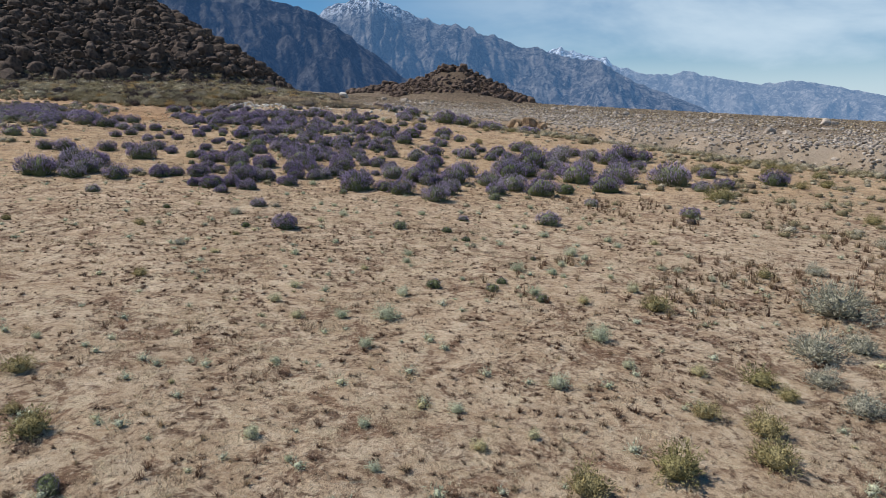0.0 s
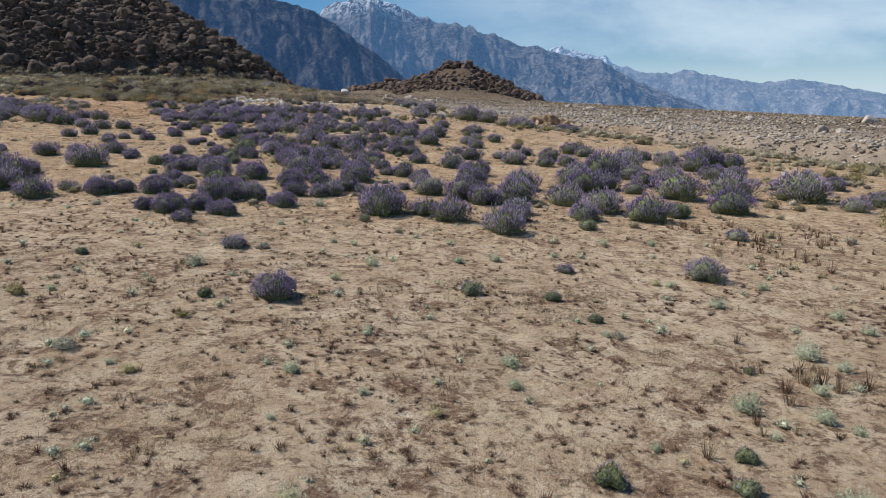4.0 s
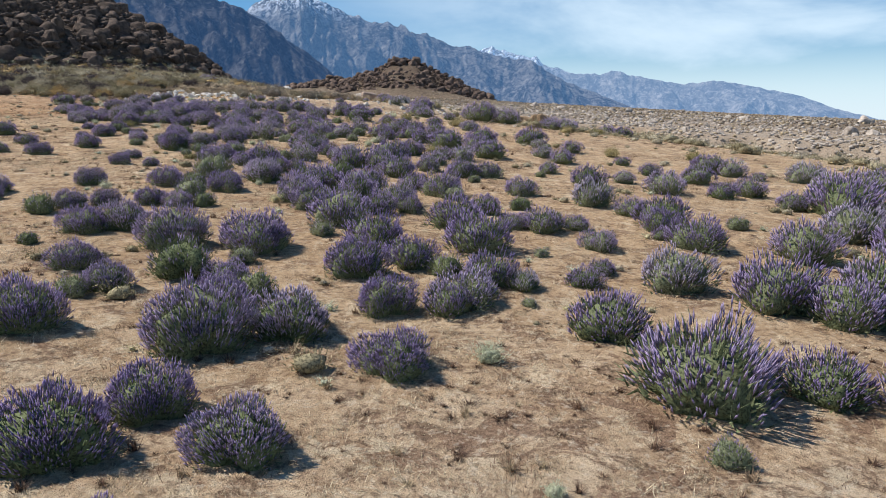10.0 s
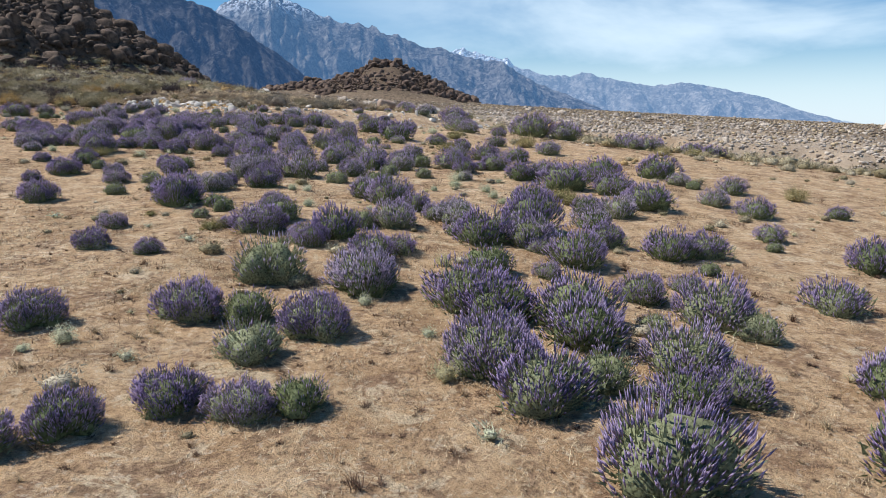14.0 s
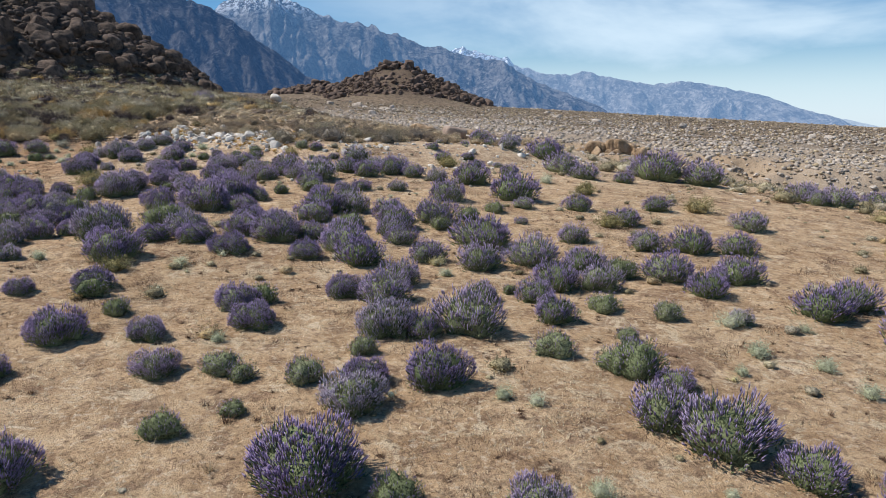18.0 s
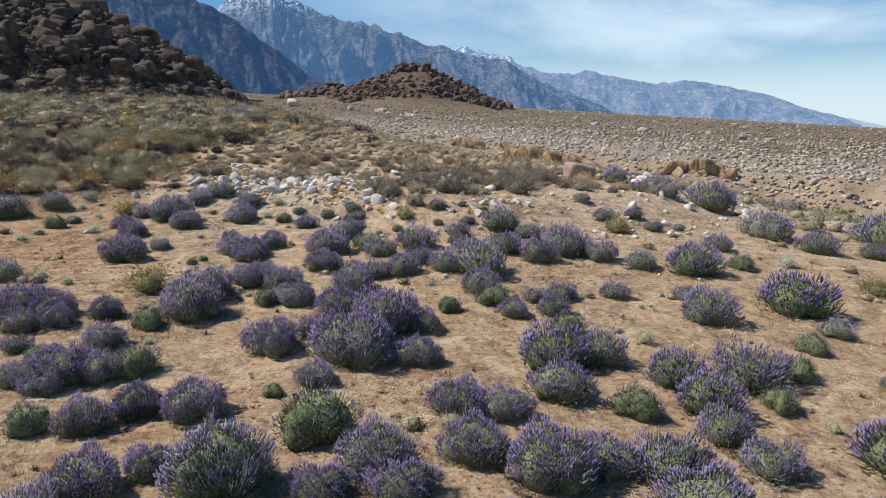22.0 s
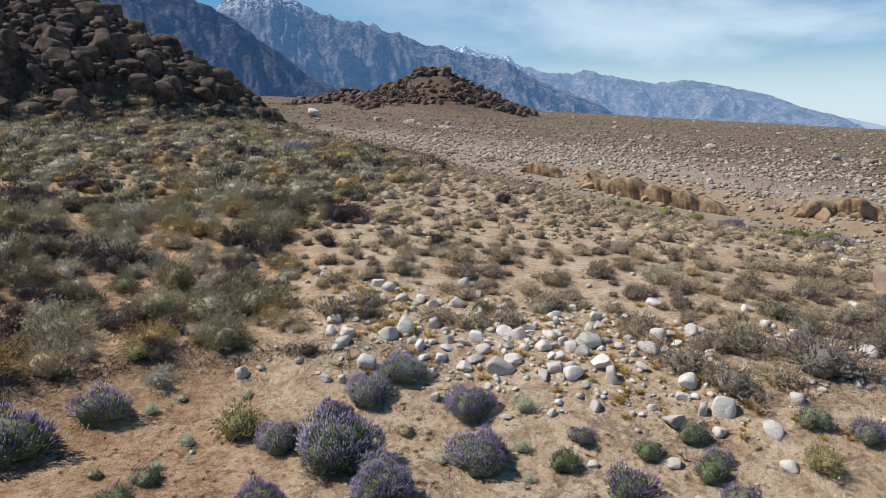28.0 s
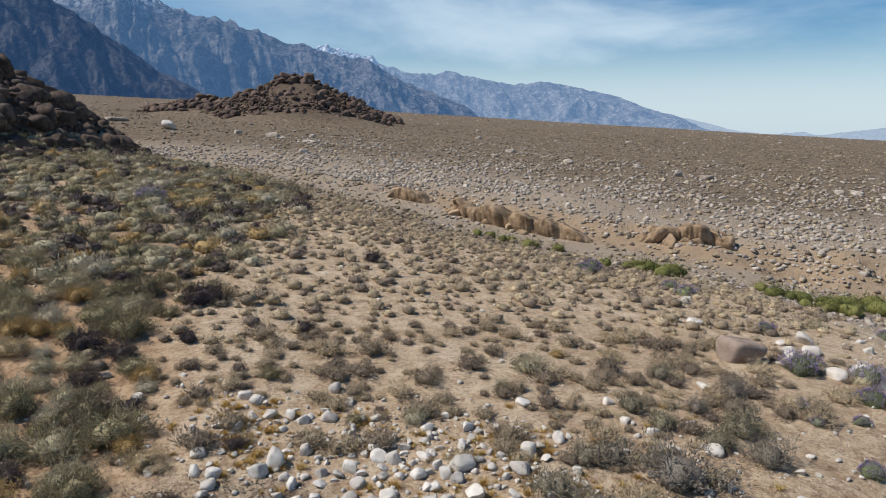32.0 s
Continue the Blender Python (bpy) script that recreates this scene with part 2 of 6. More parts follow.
def block_template(seed, detail=2, squash=0.75, square=0.5, cuts=4):
    """A jointed block: a rounded box with broken corners, tipped a little."""
    r = np.random.default_rng(seed + 900)
    bm = bmesh.new()
    bmesh.ops.create_icosphere(bm, subdivisions=detail, radius=1.0)
    v = np.array([p.co for p in bm.verts])
    f = np.array([[q.index for q in p.verts] for p in bm.faces])
    bm.free()
    v = v @ np.array(Euler(r.uniform(0, 6.28, 3)).to_matrix()).T
    v = np.sign(v) * np.abs(v) ** square * 0.86
    for _ in range(cuts):
        n = r.normal(size=3)
        n /= np.linalg.norm(n)
        v = v - np.clip(v @ n - r.uniform(0.55, 0.9), 0, None)[:, None] * n
    v = v * r.uniform(0.6, 1.1, 3)
    v += 0.12 * (np.stack([fbm(v[:, (i + 1) % 3] * 2 + 9 * i + seed, v[:, (i + 2) % 3] * 2 + v[:, i], seed, 3) for i in range(3)], -1) - 0.5)
    turn = np.array(Euler((r.uniform(-0.5, 0.5), r.uniform(-0.5, 0.5), r.uniform(0, 6.28))).to_matrix())
    v = v @ turn.T * (1, 1, squash)
    v[:, 2] += 0.3 * squash
    return v, f


# ---- materials ----
def material(name, rough=0.9, spec=0.2):
    m = bpy.data.materials.new(name)
    m.use_nodes = True
    n = m.node_tree.nodes
    b = n["Principled BSDF"]
    b.inputs["Roughness"].default_value = rough
    b.inputs["Specular IOR Level"].default_value = spec
    return m, n, m.node_tree.links, b


def noise_node(n, l, scale, detail=4, rough=0.6, vec=None, distortion=0.0):
    t = n.new("ShaderNodeTexNoise")
    t.inputs["Scale"].default_value = scale
    t.inputs["Detail"].default_value = detail
    t.inputs["Roughness"].default_value = rough
    t.inputs["Distortion"].default_value = distortion
    if vec is not None:
        l.new(vec, t.inputs["Vector"])
    return t.outputs["Fac"]


def ramp(n, l, fac, stops):
    r = n.new("ShaderNodeValToRGB")
    while len(r.color_ramp.elements) < len(stops):
        r.color_ramp.elements.new(0.5)
    for e, (p, c) in zip(r.color_ramp.elements, stops):
        e.position, e.color = p, (*c, 1)
    l.new(fac, r.inputs["Fac"])
    return r.outputs["Color"]


def mix(n, l, fac, a, b, kind="MIX"):
    m = n.new("ShaderNodeMix")
    m.data_type, m.blend_type = "RGBA", kind
    for sock, v in ((m.inputs[0], fac), (m.inputs[6], a), (m.inputs[7], b)):
        if isinstance(v, (int, float)):
            sock.default_value = v
        elif isinstance(v, tuple):
            sock.default_value = (*v, 1)
        else:
            l.new(v, sock)
    return m.outputs[2]


def remap(n, l, v, a, b, c=0.0, d=1.0):
    m = n.new("ShaderNodeMapRange")
    m.interpolation_type = "SMOOTHSTEP"
    for k, x in (("From Min", a), ("From Max", b), ("To Min", c), ("To Max", d)):
        m.inputs[k].default_value = x
    l.new(v, m.inputs["Value"])
    return m.outputs["Result"]


def bump(n, l, b, h, strength=0.4, distance=0.02):
    k = n.new("ShaderNodeBump")
    k.inputs["Strength"].default_value = strength
    k.inputs["Distance"].default_value = distance
    l.new(h, k.inputs["Height"])
    l.new(k.outputs["Normal"], b.inputs["Normal"])


def attr(n, name):
    a = n.new("ShaderNodeAttribute")
    a.attribute_name = name
    return a.outputs["Fac"]


def position(n):
    return n.new("ShaderNodeNewGeometry").outputs["Position"]


def ground_material():
    m, n, l, b = material("desert_sand", 0.95, 0.1)
    p = position(n)
    big = noise_node(n, l, 0.35, 4, 0.6, p, 0.5)
    mid = noise_node(n, l, 2.6, 6, 0.7, p, 0.4)
    fine = noise_node(n, l, 26.0, 6, 0.75, p)
    grit = noise_node(n, l, 120.0, 3, 0.7, p)
    sand = ramp(n, l, mid, [(0.30, (0.42, 0.292, 0.186)), (0.5, (0.60, 0.462, 0.32)), (0.70, (0.76, 0.63, 0.465))])
    warm = ramp(n, l, mid, [(0.30, (0.36, 0.232, 0.13)), (0.5, (0.56, 0.395, 0.24)), (0.70, (0.70, 0.53, 0.345))])
    sand = mix(n, l, attr(n, "warm"), sand, warm)
    litter = mix(n, l, remap(n, l, fine, 0.4, 0.6), (0.11, 0.066, 0.046), (0.30, 0.20, 0.135))
    lit = n.new("ShaderNodeMath")
    lit.operation = "MULTIPLY"
    l.new(remap(n, l, noise_node(n, l, 3.4, 7, 0.74, p, 0.5), 0.52, 0.60, 0, 0.9), lit.inputs[0])
    l.new(attr(n, "litter"), lit.inputs[1])
    col = mix(n, l, lit.outputs[0], sand, litter)
    brown = mix(n, l, remap(n, l, fine, 0.38, 0.62), (0.17, 0.098, 0.066), (0.36, 0.235, 0.155))
    patch = n.new("ShaderNodeMath")
    patch.operation = "MULTIPLY"
    l.new(remap(n, l, noise_node(n, l, 1.5, 9, 0.76, p, 0.8), 0.535, 0.585, 0, 0.9), patch.inputs[0])
    l.new(attr(n, "litter"), patch.inputs[1])
    col = mix(n, l, patch.outputs[0], col, brown)
    col = mix(n, l, remap(n, l, noise_node(n, l, 2.1, 9, 0.78, p, 0.9), 0.45, 0.40, 0, 0.7), col, (0.74, 0.62, 0.44))
    speck = noise_node(n, l, 15.0, 4, 0.7, p)
    col = mix(n, l, remap(n, l, speck, 0.54, 0.62, 0, 0.6), col, litter)
    col = mix(n, l, remap(n, l, speck, 0.45, 0.36, 0, 0.55), col, (0.74, 0.63, 0.48))
    gravel = ramp(n, l, fine, [(0.3, (0.22, 0.175, 0.13)), (0.5, (0.37, 0.305, 0.235)), (0.7, (0.52, 0.45, 0.37))])
    col = mix(n, l, attr(n, "rocky"), col, gravel)
    spot = noise_node(n, l, 1.5, 4, 0.6, p)
    fan = ramp(n, l, mid, [(0.3, (0.13, 0.097, 0.067)), (0.5, (0.22, 0.17, 0.12)), (0.7, (0.34, 0.275, 0.20))])
    fan = mix(n, l, remap(n, l, spot, 0.50, 0.57, 0, 0.85), fan, (0.11, 0.085, 0.06))
    fan = mix(n, l, remap(n, l, noise_node(n, l, 0.9, 5, 0.75, p), 0.62, 0.68, 0, 0.8), fan, (0.50, 0.45, 0.40))
    col = mix(n, l, attr(n, "fan"), col, fan)
    col = mix(n, l, attr(n, "earth"), col, mix(n, l, 1.0, col, (0.88, 0.78, 0.70), "MULTIPLY"))
    dark = mix(n, l, mid, (0.06, 0.045, 0.035), (0.16, 0.12, 0.09))
    col = mix(n, l, attr(n, "hill"), col, dark)
    cut = mix(n, l, mid, (0.26, 0.19, 0.125), (0.50, 0.38, 0.26))
    col = mix(n, l, attr(n, "bank"), col, cut)
    col = mix(n, l, 0.6, col, ramp(n, l, grit, [(0.36, (0.4, 0.38, 0.35)), (0.5, (1.0, 1.0, 1.0)), (0.62, (1.15, 1.15, 1.13))]), "MULTIPLY")
    col = mix(n, l, 0.35, col, ramp(n, l, big, [(0.35, (0.8, 0.74, 0.66)), (0.65, (1.0, 1.0, 1.0))]), "MULTIPLY")
    l.new(col, b.inputs["Base Color"])
    add = n.new("ShaderNodeMath")
    add.operation = "ADD"
    l.new(fine, add.inputs[0])
    l.new(mid, add.inputs[1])
    hum = n.new("ShaderNodeMath")
    hum.operation = "MULTIPLY_ADD"
    l.new(noise_node(n, l, 4.2, 5, 0.62, p, 0.35), hum.inputs[0])
    hum.inputs[1].default_value = 1.3
    l.new(add.outputs[0], hum.inputs[2])
    bump(n, l, b, hum.outputs[0], 0.85, 0.06)
    return m


def rock_material(name, dark, pale, tint, bump_size=0.03, scale=3.0, rnd="tone", low=0.55):
    m, n, l, b = material(name, 0.88, 0.25)
    p = position(n)
    a = noise_node(n, l, scale, 6, 0.65, p)
    c = noise_node(n, l, scale * 9, 4, 0.7, p)
    col = mix(n, l, remap(n, l, a, 0.32, 0.68), dark, pale)
    col = mix(n, l, remap(n, l, c, 0.5, 0.75, 0, 0.5), col, tint)
    v = attr(n, "tone") if rnd == "tone" else n.new("ShaderNodeObjectInfo").outputs["Random"]
    col = mix(n, l, 0.75, col, ramp(n, l, v, [(0.0, (low, low * 0.95, low * 0.91)), (0.5, (0.42 + low * 0.78, 0.41 + low * 0.78, 0.39 + low * 0.78)), (1.0, (1.15, 1.12, 1.08))]), "MULTIPLY")
    l.new(col, b.inputs["Base Color"])
    add = n.new("ShaderNodeMath")
    add.operation = "ADD"
    l.new(a, add.inputs[0])
    l.new(c, add.inputs[1])
    bump(n, l, b, add.outputs[0], 0.8, bump_size)
    return m


def leaf_material(name, stops, rnd="tone", rough=0.75, translucent=0.22, deep=0.30):
    """stops: colours over the plant's own tone; each leaf varies a little by its island."""
    m, n, l, b = material(name, rough, 0.2)
    v = attr(n, "tone") if rnd == "tone" else n.new("ShaderNodeObjectInfo").outputs["Random"]
    col = ramp(n, l, v, stops)
    g = n.new("ShaderNodeNewGeometry").outputs["Random Per Island"]
    col = mix(n, l, 0.8, col, ramp(n, l, g, [(0.0, (0.62, 0.62, 0.62)), (1.0, (1.25, 1.25, 1.22))]), "MULTIPLY")
    # dark noise painted in for the shade between leaves; deep sets its floor
    gap_shade = noise_node(n, l, 48.0, 3, 0.7, position(n))
    col = mix(n, l, 1.0, col, ramp(n, l, gap_shade, [(0.38, (deep, deep, deep)), (0.52, (1.0, 1.0, 1.0)), (0.66, (1.2, 1.2, 1.17))]), "MULTIPLY")
    l.new(col, b.inputs["Base Color"])
    thin = n.new("ShaderNodeBsdfTranslucent")
    l.new(col, thin.inputs["Color"])
    both = n.new("ShaderNodeMixShader")
    both.inputs[0].default_value = translucent
    l.new(b.outputs["BSDF"], both.inputs[1])
    l.new(thin.outputs["BSDF"], both.inputs[2])
    l.new(both.outputs["Shader"], n["Material Output"].inputs["Surface"])
    return m


M_GROUND = ground_material()
HILL = ((0.048, 0.036, 0.029), (0.172, 0.125, 0.098), (0.28, 0.22, 0.18), 0.09, 2.6)
MOUND = ((0.07, 0.048, 0.037), (0.19, 0.135, 0.105), (0.27, 0.21, 0.17), 0.07, 1.2)
M_MOUND = rock_material("brown_mound_granite", *MOUND)
M_MOUND_ONE = rock_material("brown_mound_boulder", *MOUND, rnd="object")
M_HILL = rock_material("varnished_brown_granite", *HILL)
M_HILL_ONE = rock_material("varnished_brown_boulder", *HILL, rnd="object")
FIELD = ((0.28, 0.24, 0.20), (0.58, 0.52, 0.455), (0.36, 0.29, 0.225), 0.03, 2.5)
M_FIELD = rock_material("grey_field_granite", *FIELD)
M_FIELD_ONE = rock_material("grey_field_boulder", *FIELD, rnd="object")
PALE = ((0.54, 0.505, 0.45), (0.76, 0.725, 0.67), (0.60, 0.545, 0.475), 0.03, 4.0)
M_WHITE = rock_material("pale_river_granite", *PALE, low=0.68)
M_WHITE_ONE = rock_material("pale_river_boulder", *PALE, rnd="object", low=0.68)
M_BANK = rock_material("tan_bank_granite", (0.19, 0.128, 0.076), (0.49, 0.36, 0.232), (0.54, 0.42, 0.295), 0.08, 1.8, "object", 0.75)
M_REDROCK = rock_material("red_brown_slab", (0.29, 0.215, 0.17), (0.47, 0.37, 0.30), (0.40, 0.33, 0.28), 0.03, 3.0, "object")
LEAF_STOPS = [(0.0, (0.169, 0.207, 0.098)), (0.6, (0.231, 0.262, 0.138)), (1.0, (0.306, 0.329, 0.204))]
FLOWER_STOPS = [(0.0, (0.366, 0.289, 0.514)), (0.45, (0.429, 0.347, 0.567)), (0.8, (0.519, 0.436, 0.626)), (1.0, (0.562, 0.509, 0.635))]
SCRUB_STOPS = [(0.0, (0.084, 0.065, 0.069)), (0.22, (0.145, 0.117, 0.106)), (0.3, (0.279, 0.24, 0.14)), (0.5, (0.402, 0.351, 0.217)), (0.72, (0.502, 0.446, 0.307)), (0.88, (0.558, 0.501, 0.385)), (0.93, (0.513, 0.363, 0.167)), (1.0, (0.446, 0.307, 0.134))]
BROWN_STOPS = [(0.0, (0.275, 0.216, 0.173)), (0.35, (0.451, 0.362, 0.252)), (0.7, (0.583, 0.47, 0.315)), (1.0, (0.693, 0.567, 0.389))]
TUFT_STOPS = [(0.0, (0.55, 0.583, 0.407)), (0.7, (0.704, 0.721, 0.539)), (1.0, (0.66, 0.583, 0.33))]
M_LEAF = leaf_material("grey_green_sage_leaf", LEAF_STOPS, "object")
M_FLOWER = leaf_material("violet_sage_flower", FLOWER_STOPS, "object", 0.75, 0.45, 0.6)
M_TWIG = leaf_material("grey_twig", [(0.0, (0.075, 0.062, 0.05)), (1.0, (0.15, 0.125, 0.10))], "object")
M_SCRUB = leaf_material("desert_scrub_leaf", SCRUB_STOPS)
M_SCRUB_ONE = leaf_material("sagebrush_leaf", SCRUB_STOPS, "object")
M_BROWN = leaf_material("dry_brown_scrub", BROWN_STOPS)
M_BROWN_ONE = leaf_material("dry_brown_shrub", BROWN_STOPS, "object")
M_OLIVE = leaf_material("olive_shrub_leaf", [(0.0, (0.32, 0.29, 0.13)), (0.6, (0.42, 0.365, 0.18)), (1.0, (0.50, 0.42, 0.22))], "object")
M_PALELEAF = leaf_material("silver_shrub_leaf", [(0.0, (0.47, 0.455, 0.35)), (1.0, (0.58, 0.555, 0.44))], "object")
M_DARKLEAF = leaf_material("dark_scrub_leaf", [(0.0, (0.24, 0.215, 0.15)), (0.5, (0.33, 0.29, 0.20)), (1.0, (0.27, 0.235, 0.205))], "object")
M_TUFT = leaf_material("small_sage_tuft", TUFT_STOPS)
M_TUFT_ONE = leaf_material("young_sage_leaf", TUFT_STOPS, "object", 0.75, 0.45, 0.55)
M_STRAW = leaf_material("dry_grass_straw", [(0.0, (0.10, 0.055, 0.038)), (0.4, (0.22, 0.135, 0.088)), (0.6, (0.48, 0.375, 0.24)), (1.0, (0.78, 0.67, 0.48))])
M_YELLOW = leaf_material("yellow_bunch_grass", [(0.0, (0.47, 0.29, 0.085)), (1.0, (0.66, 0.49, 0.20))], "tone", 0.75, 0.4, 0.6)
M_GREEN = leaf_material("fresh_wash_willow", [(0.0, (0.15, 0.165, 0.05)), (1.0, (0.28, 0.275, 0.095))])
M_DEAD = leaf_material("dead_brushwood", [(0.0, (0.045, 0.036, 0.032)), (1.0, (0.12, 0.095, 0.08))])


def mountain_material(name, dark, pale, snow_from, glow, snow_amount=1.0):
    """Distance: bare rock whose own blue emission stands in for the veil of airlight."""
    m, n, l, b = material(name, 1.0, 0.0)
    p = position(n)
    a = noise_node(n, l, 0.010, 10, 0.78, p, 0.8)
    c = noise_node(n, l, 0.03, 9, 0.8, p, 0.8)
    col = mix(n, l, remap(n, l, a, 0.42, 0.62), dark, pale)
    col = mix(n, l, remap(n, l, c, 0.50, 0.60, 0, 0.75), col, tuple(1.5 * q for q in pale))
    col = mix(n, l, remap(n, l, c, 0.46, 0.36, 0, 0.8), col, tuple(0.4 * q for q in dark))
    sep = n.new("ShaderNodeSeparateXYZ")
    l.new(p, sep.inputs[0])
    hi = remap(n, l, sep.outputs["Z"], snow_from, snow_from + 140)
    patch = remap(n, l, c, 0.47, 0.54)
    mul = n.new("ShaderNodeMath")
    mul.operation = "MULTIPLY"
    l.new(hi, mul.inputs[0])
    l.new(patch, mul.inputs[1])
    m2 = n.new("ShaderNodeMath")
    m2.operation = "MULTIPLY"
    l.new(mul.outputs[0], m2.inputs[0])
    m2.inputs[1].default_value = snow_amount
    col = mix(n, l, m2.outputs[0], col, (0.75, 0.78, 0.82))
    l.new(col, b.inputs["Base Color"])
    bump(n, l, b, c, 1.0, 30.0)
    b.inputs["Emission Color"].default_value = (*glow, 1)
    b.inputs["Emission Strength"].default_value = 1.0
    return m


# ---- ground ----
def axis(a, b, step, lo, hi, grow=1.13):
    mid = list(np.arange(a, b + 1e-6, step))
    left, right, d = [], [], step
    x = a
    while x > lo:
        d *= grow
        x -= d
        left.append(max(x, lo))
    x, d = b, step
    while x < hi:
        d *= grow
        x += d
        right.append(min(x, hi))
    return np.array(left[::-1] + mid + right)


def build_ground():
    xs = axis(-32, 26, 0.26, -4600, 4600)
    ys = axis(4, 98, 0.26, -600, 4800)
    gx, gy = np.meshgrid(xs, ys)
    z = height(gx, gy)
    nx, ny = len(xs), len(ys)
    i = (np.arange(ny - 1)[:, None] * nx + np.arange(nx - 1)[None]).ravel()
    quads = np.stack([i, i + 1, i + 1 + nx, i + nx], -1)
    me = mesh_from("ground", np.stack([gx, gy, z], -1).reshape(-1, 3), None, M_GROUND, True, quads=quads)
    s = wash_side(gx, gy)
    dist = np.hypot(gx, gy)
    layers = {
        "rocky": smooth(-9, -3, s + 4 * (fbm(gx / 5, gy / 5, 21) - 0.5)) * 0.92,
        "fan": np.maximum(smooth(9, 24, s + 14 * (fbm(gx / 12, gy / 12, 22) - 0.5)), smooth(112, 165, dist)),
        "bank": smooth(0.8, 2.2, s) * smooth(6.0, 4.0, s + 2 * (fbm(gx / 3, gy / 3, 23) - 0.5)) * smooth(104, 92, gy) * smooth(66, 72, gy),
        "hill": np.clip(smooth(0.1, 1.2, hill_left(gx, gy)) + 0.8 * smooth(1.2, 2.8, hill_far(gx, gy)), 0, 1),
        "warm": smooth(15, 26, gy) * smooth(56, 46, gy),
        "earth": smooth(-15.5, -18, gx + 1.5 * (fbm(gx / 2, gy / 2, 24) - 0.5)) * smooth(42, 46, gy) * smooth(90, 60, gy),
        "litter": np.clip(1.0 - smooth(14, 32, gy) * 0.35 - smooth(52, 57, gy) * 0.6, 0, 1) * smooth(8, 0, s),
    }
    for key, v in layers.items():
        me.attributes.new(key, "FLOAT", "POINT").data.foreach_set("value", v.ravel().astype(np.float32))
    tagged(new("ground", me), "pale tan desert sand with dry litter and gravel", "ground", kind="structure")


build_ground()


# ---- mountains, far behind everything ----
def build_range(name, label, az, el, near, deep, mat, seed, cell, cells):
    """A range on a fan of bearings (degrees from +y) whose crest follows the elevations el (tangent)."""
    rows = 110
    a = np.radians(np.linspace(az[0], az[-1], cells))
    v = np.linspace(0, 1, rows)
    ga, gv = np.meshgrid(a, v)
    r = near + deep * gv
    crest = np.interp(np.degrees(ga), az, el)
    x, y = r * np.sin(ga) - 8, r * np.cos(ga) + 25
    wx = x + 0.5 * cell * fbm(x / cell, y / cell, seed + 30)
    wy = y + 0.5 * cell * fbm(x / cell + 40, y / cell, seed + 31)
    spur = ridged((wx * 0.9 + wy * 0.45) / cell, (wy * 0.55 - wx * 0.35) / cell, seed, 7)
    spur = np.clip((spur - 0.2) / 0.62, 0, 1)
    foot = -110.0
    across = ga * (near + 0.5 * deep)
    jag = 0.6 * ridged(across / 150, across / 900, seed + 9, 5) + 0.4 * fbm(across / 34, across / 500, seed + 12, 3)
    top = crest * (near + 0.72 * deep) + 2 + 62 * (jag - 0.51) * np.clip(crest / 0.08, 0.35, 1)
    rib = ridged(across / cell * 1.15 + 0.9 * fbm(x / cell, y / cell, seed + 20) + 0.5 * gv, gv * 1.4 + across / 1500, seed + 15, 6)
    lift = np.clip(gv / 0.72, 0, 1)
    body = lift ** 1.15 * (1 - 0.5 * smooth(0.72, 1.0, gv))
    hold = smooth(0.45, 0.72, gv)
    z = foot + (top - foot) * np.clip(body + (spur - 0.62) * (1.5 * lift * (1 - lift)) + (rib - 0.5) * (1.9 * lift * (1.04 - lift)), 0, 1.04)
    i = (np.arange(rows - 1)[:, None] * cells + np.arange(cells - 1)[None]).ravel()
    me = mesh_from(name, np.stack([x, y, z], -1).reshape(-1, 3), None, mat, True, quads=np.stack([i, i + 1, i + 1 + cells, i + cells], -1))
    tagged(new(name, me), label, "mountains", kind="structure")


SKY_SPUR = ((-60, -40, -30, -22, -17.2, -12.3, -10.4, -9.1, -7.2, -5.5, -2.9, -1.0, 3.0), (0.15, 0.19, 0.185, 0.178, 0.16, 0.156, 0.150, 0.137, 0.113, 0.09, 0.056, 0.04, 0.0))
SKY_MAIN = ((-20, -13, -9.8, -8, -5.8, -3.7, -1.9, -0.2, 2.9, 4.2, 5.8, 7.8, 10, 12.1, 13.8, 16.2, 18.3, 20.1, 23), (0.14, 0.14, 0.136, 0.152, 0.166, 0.156, 0.142, 0.131, 0.116, 0.115, 0.101, 0.094, 0.081, 0.075, 0.061, 0.044, 0.028, 0.014, -0.02))
SKY_FAR = ((6, 7.6, 8.7, 9.6, 10.9, 12.7, 13.8, 15.9, 19, 20.6, 23.9, 25.3, 26.8, 28.5, 31.4, 34.5, 36.6, 39.9, 43, 46), (0.06, 0.086, 0.0945, 0.093, 0.0885, 0.0795, 0.069, 0.06, 0.061, 0.054, 0.045, 0.048, 0.046, 0.041, 0.029, 0.010, 0.0, -0.016, -0.026, -0.03))
SKY_HAZE = ((30, 34, 37, 40.3, 42.5, 45, 46, 48, 52, 58, 70), (-0.01, -0.003, -0.001, -0.016, -0.022, -0.018, -0.022, -0.016, -0.008, -0.006, -0.02))
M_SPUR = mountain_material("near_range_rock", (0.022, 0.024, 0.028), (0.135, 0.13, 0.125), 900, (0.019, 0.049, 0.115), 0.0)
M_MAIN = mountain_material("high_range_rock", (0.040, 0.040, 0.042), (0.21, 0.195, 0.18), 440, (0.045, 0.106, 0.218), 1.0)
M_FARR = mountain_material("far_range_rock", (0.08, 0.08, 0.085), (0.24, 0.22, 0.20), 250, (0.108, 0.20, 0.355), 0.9)
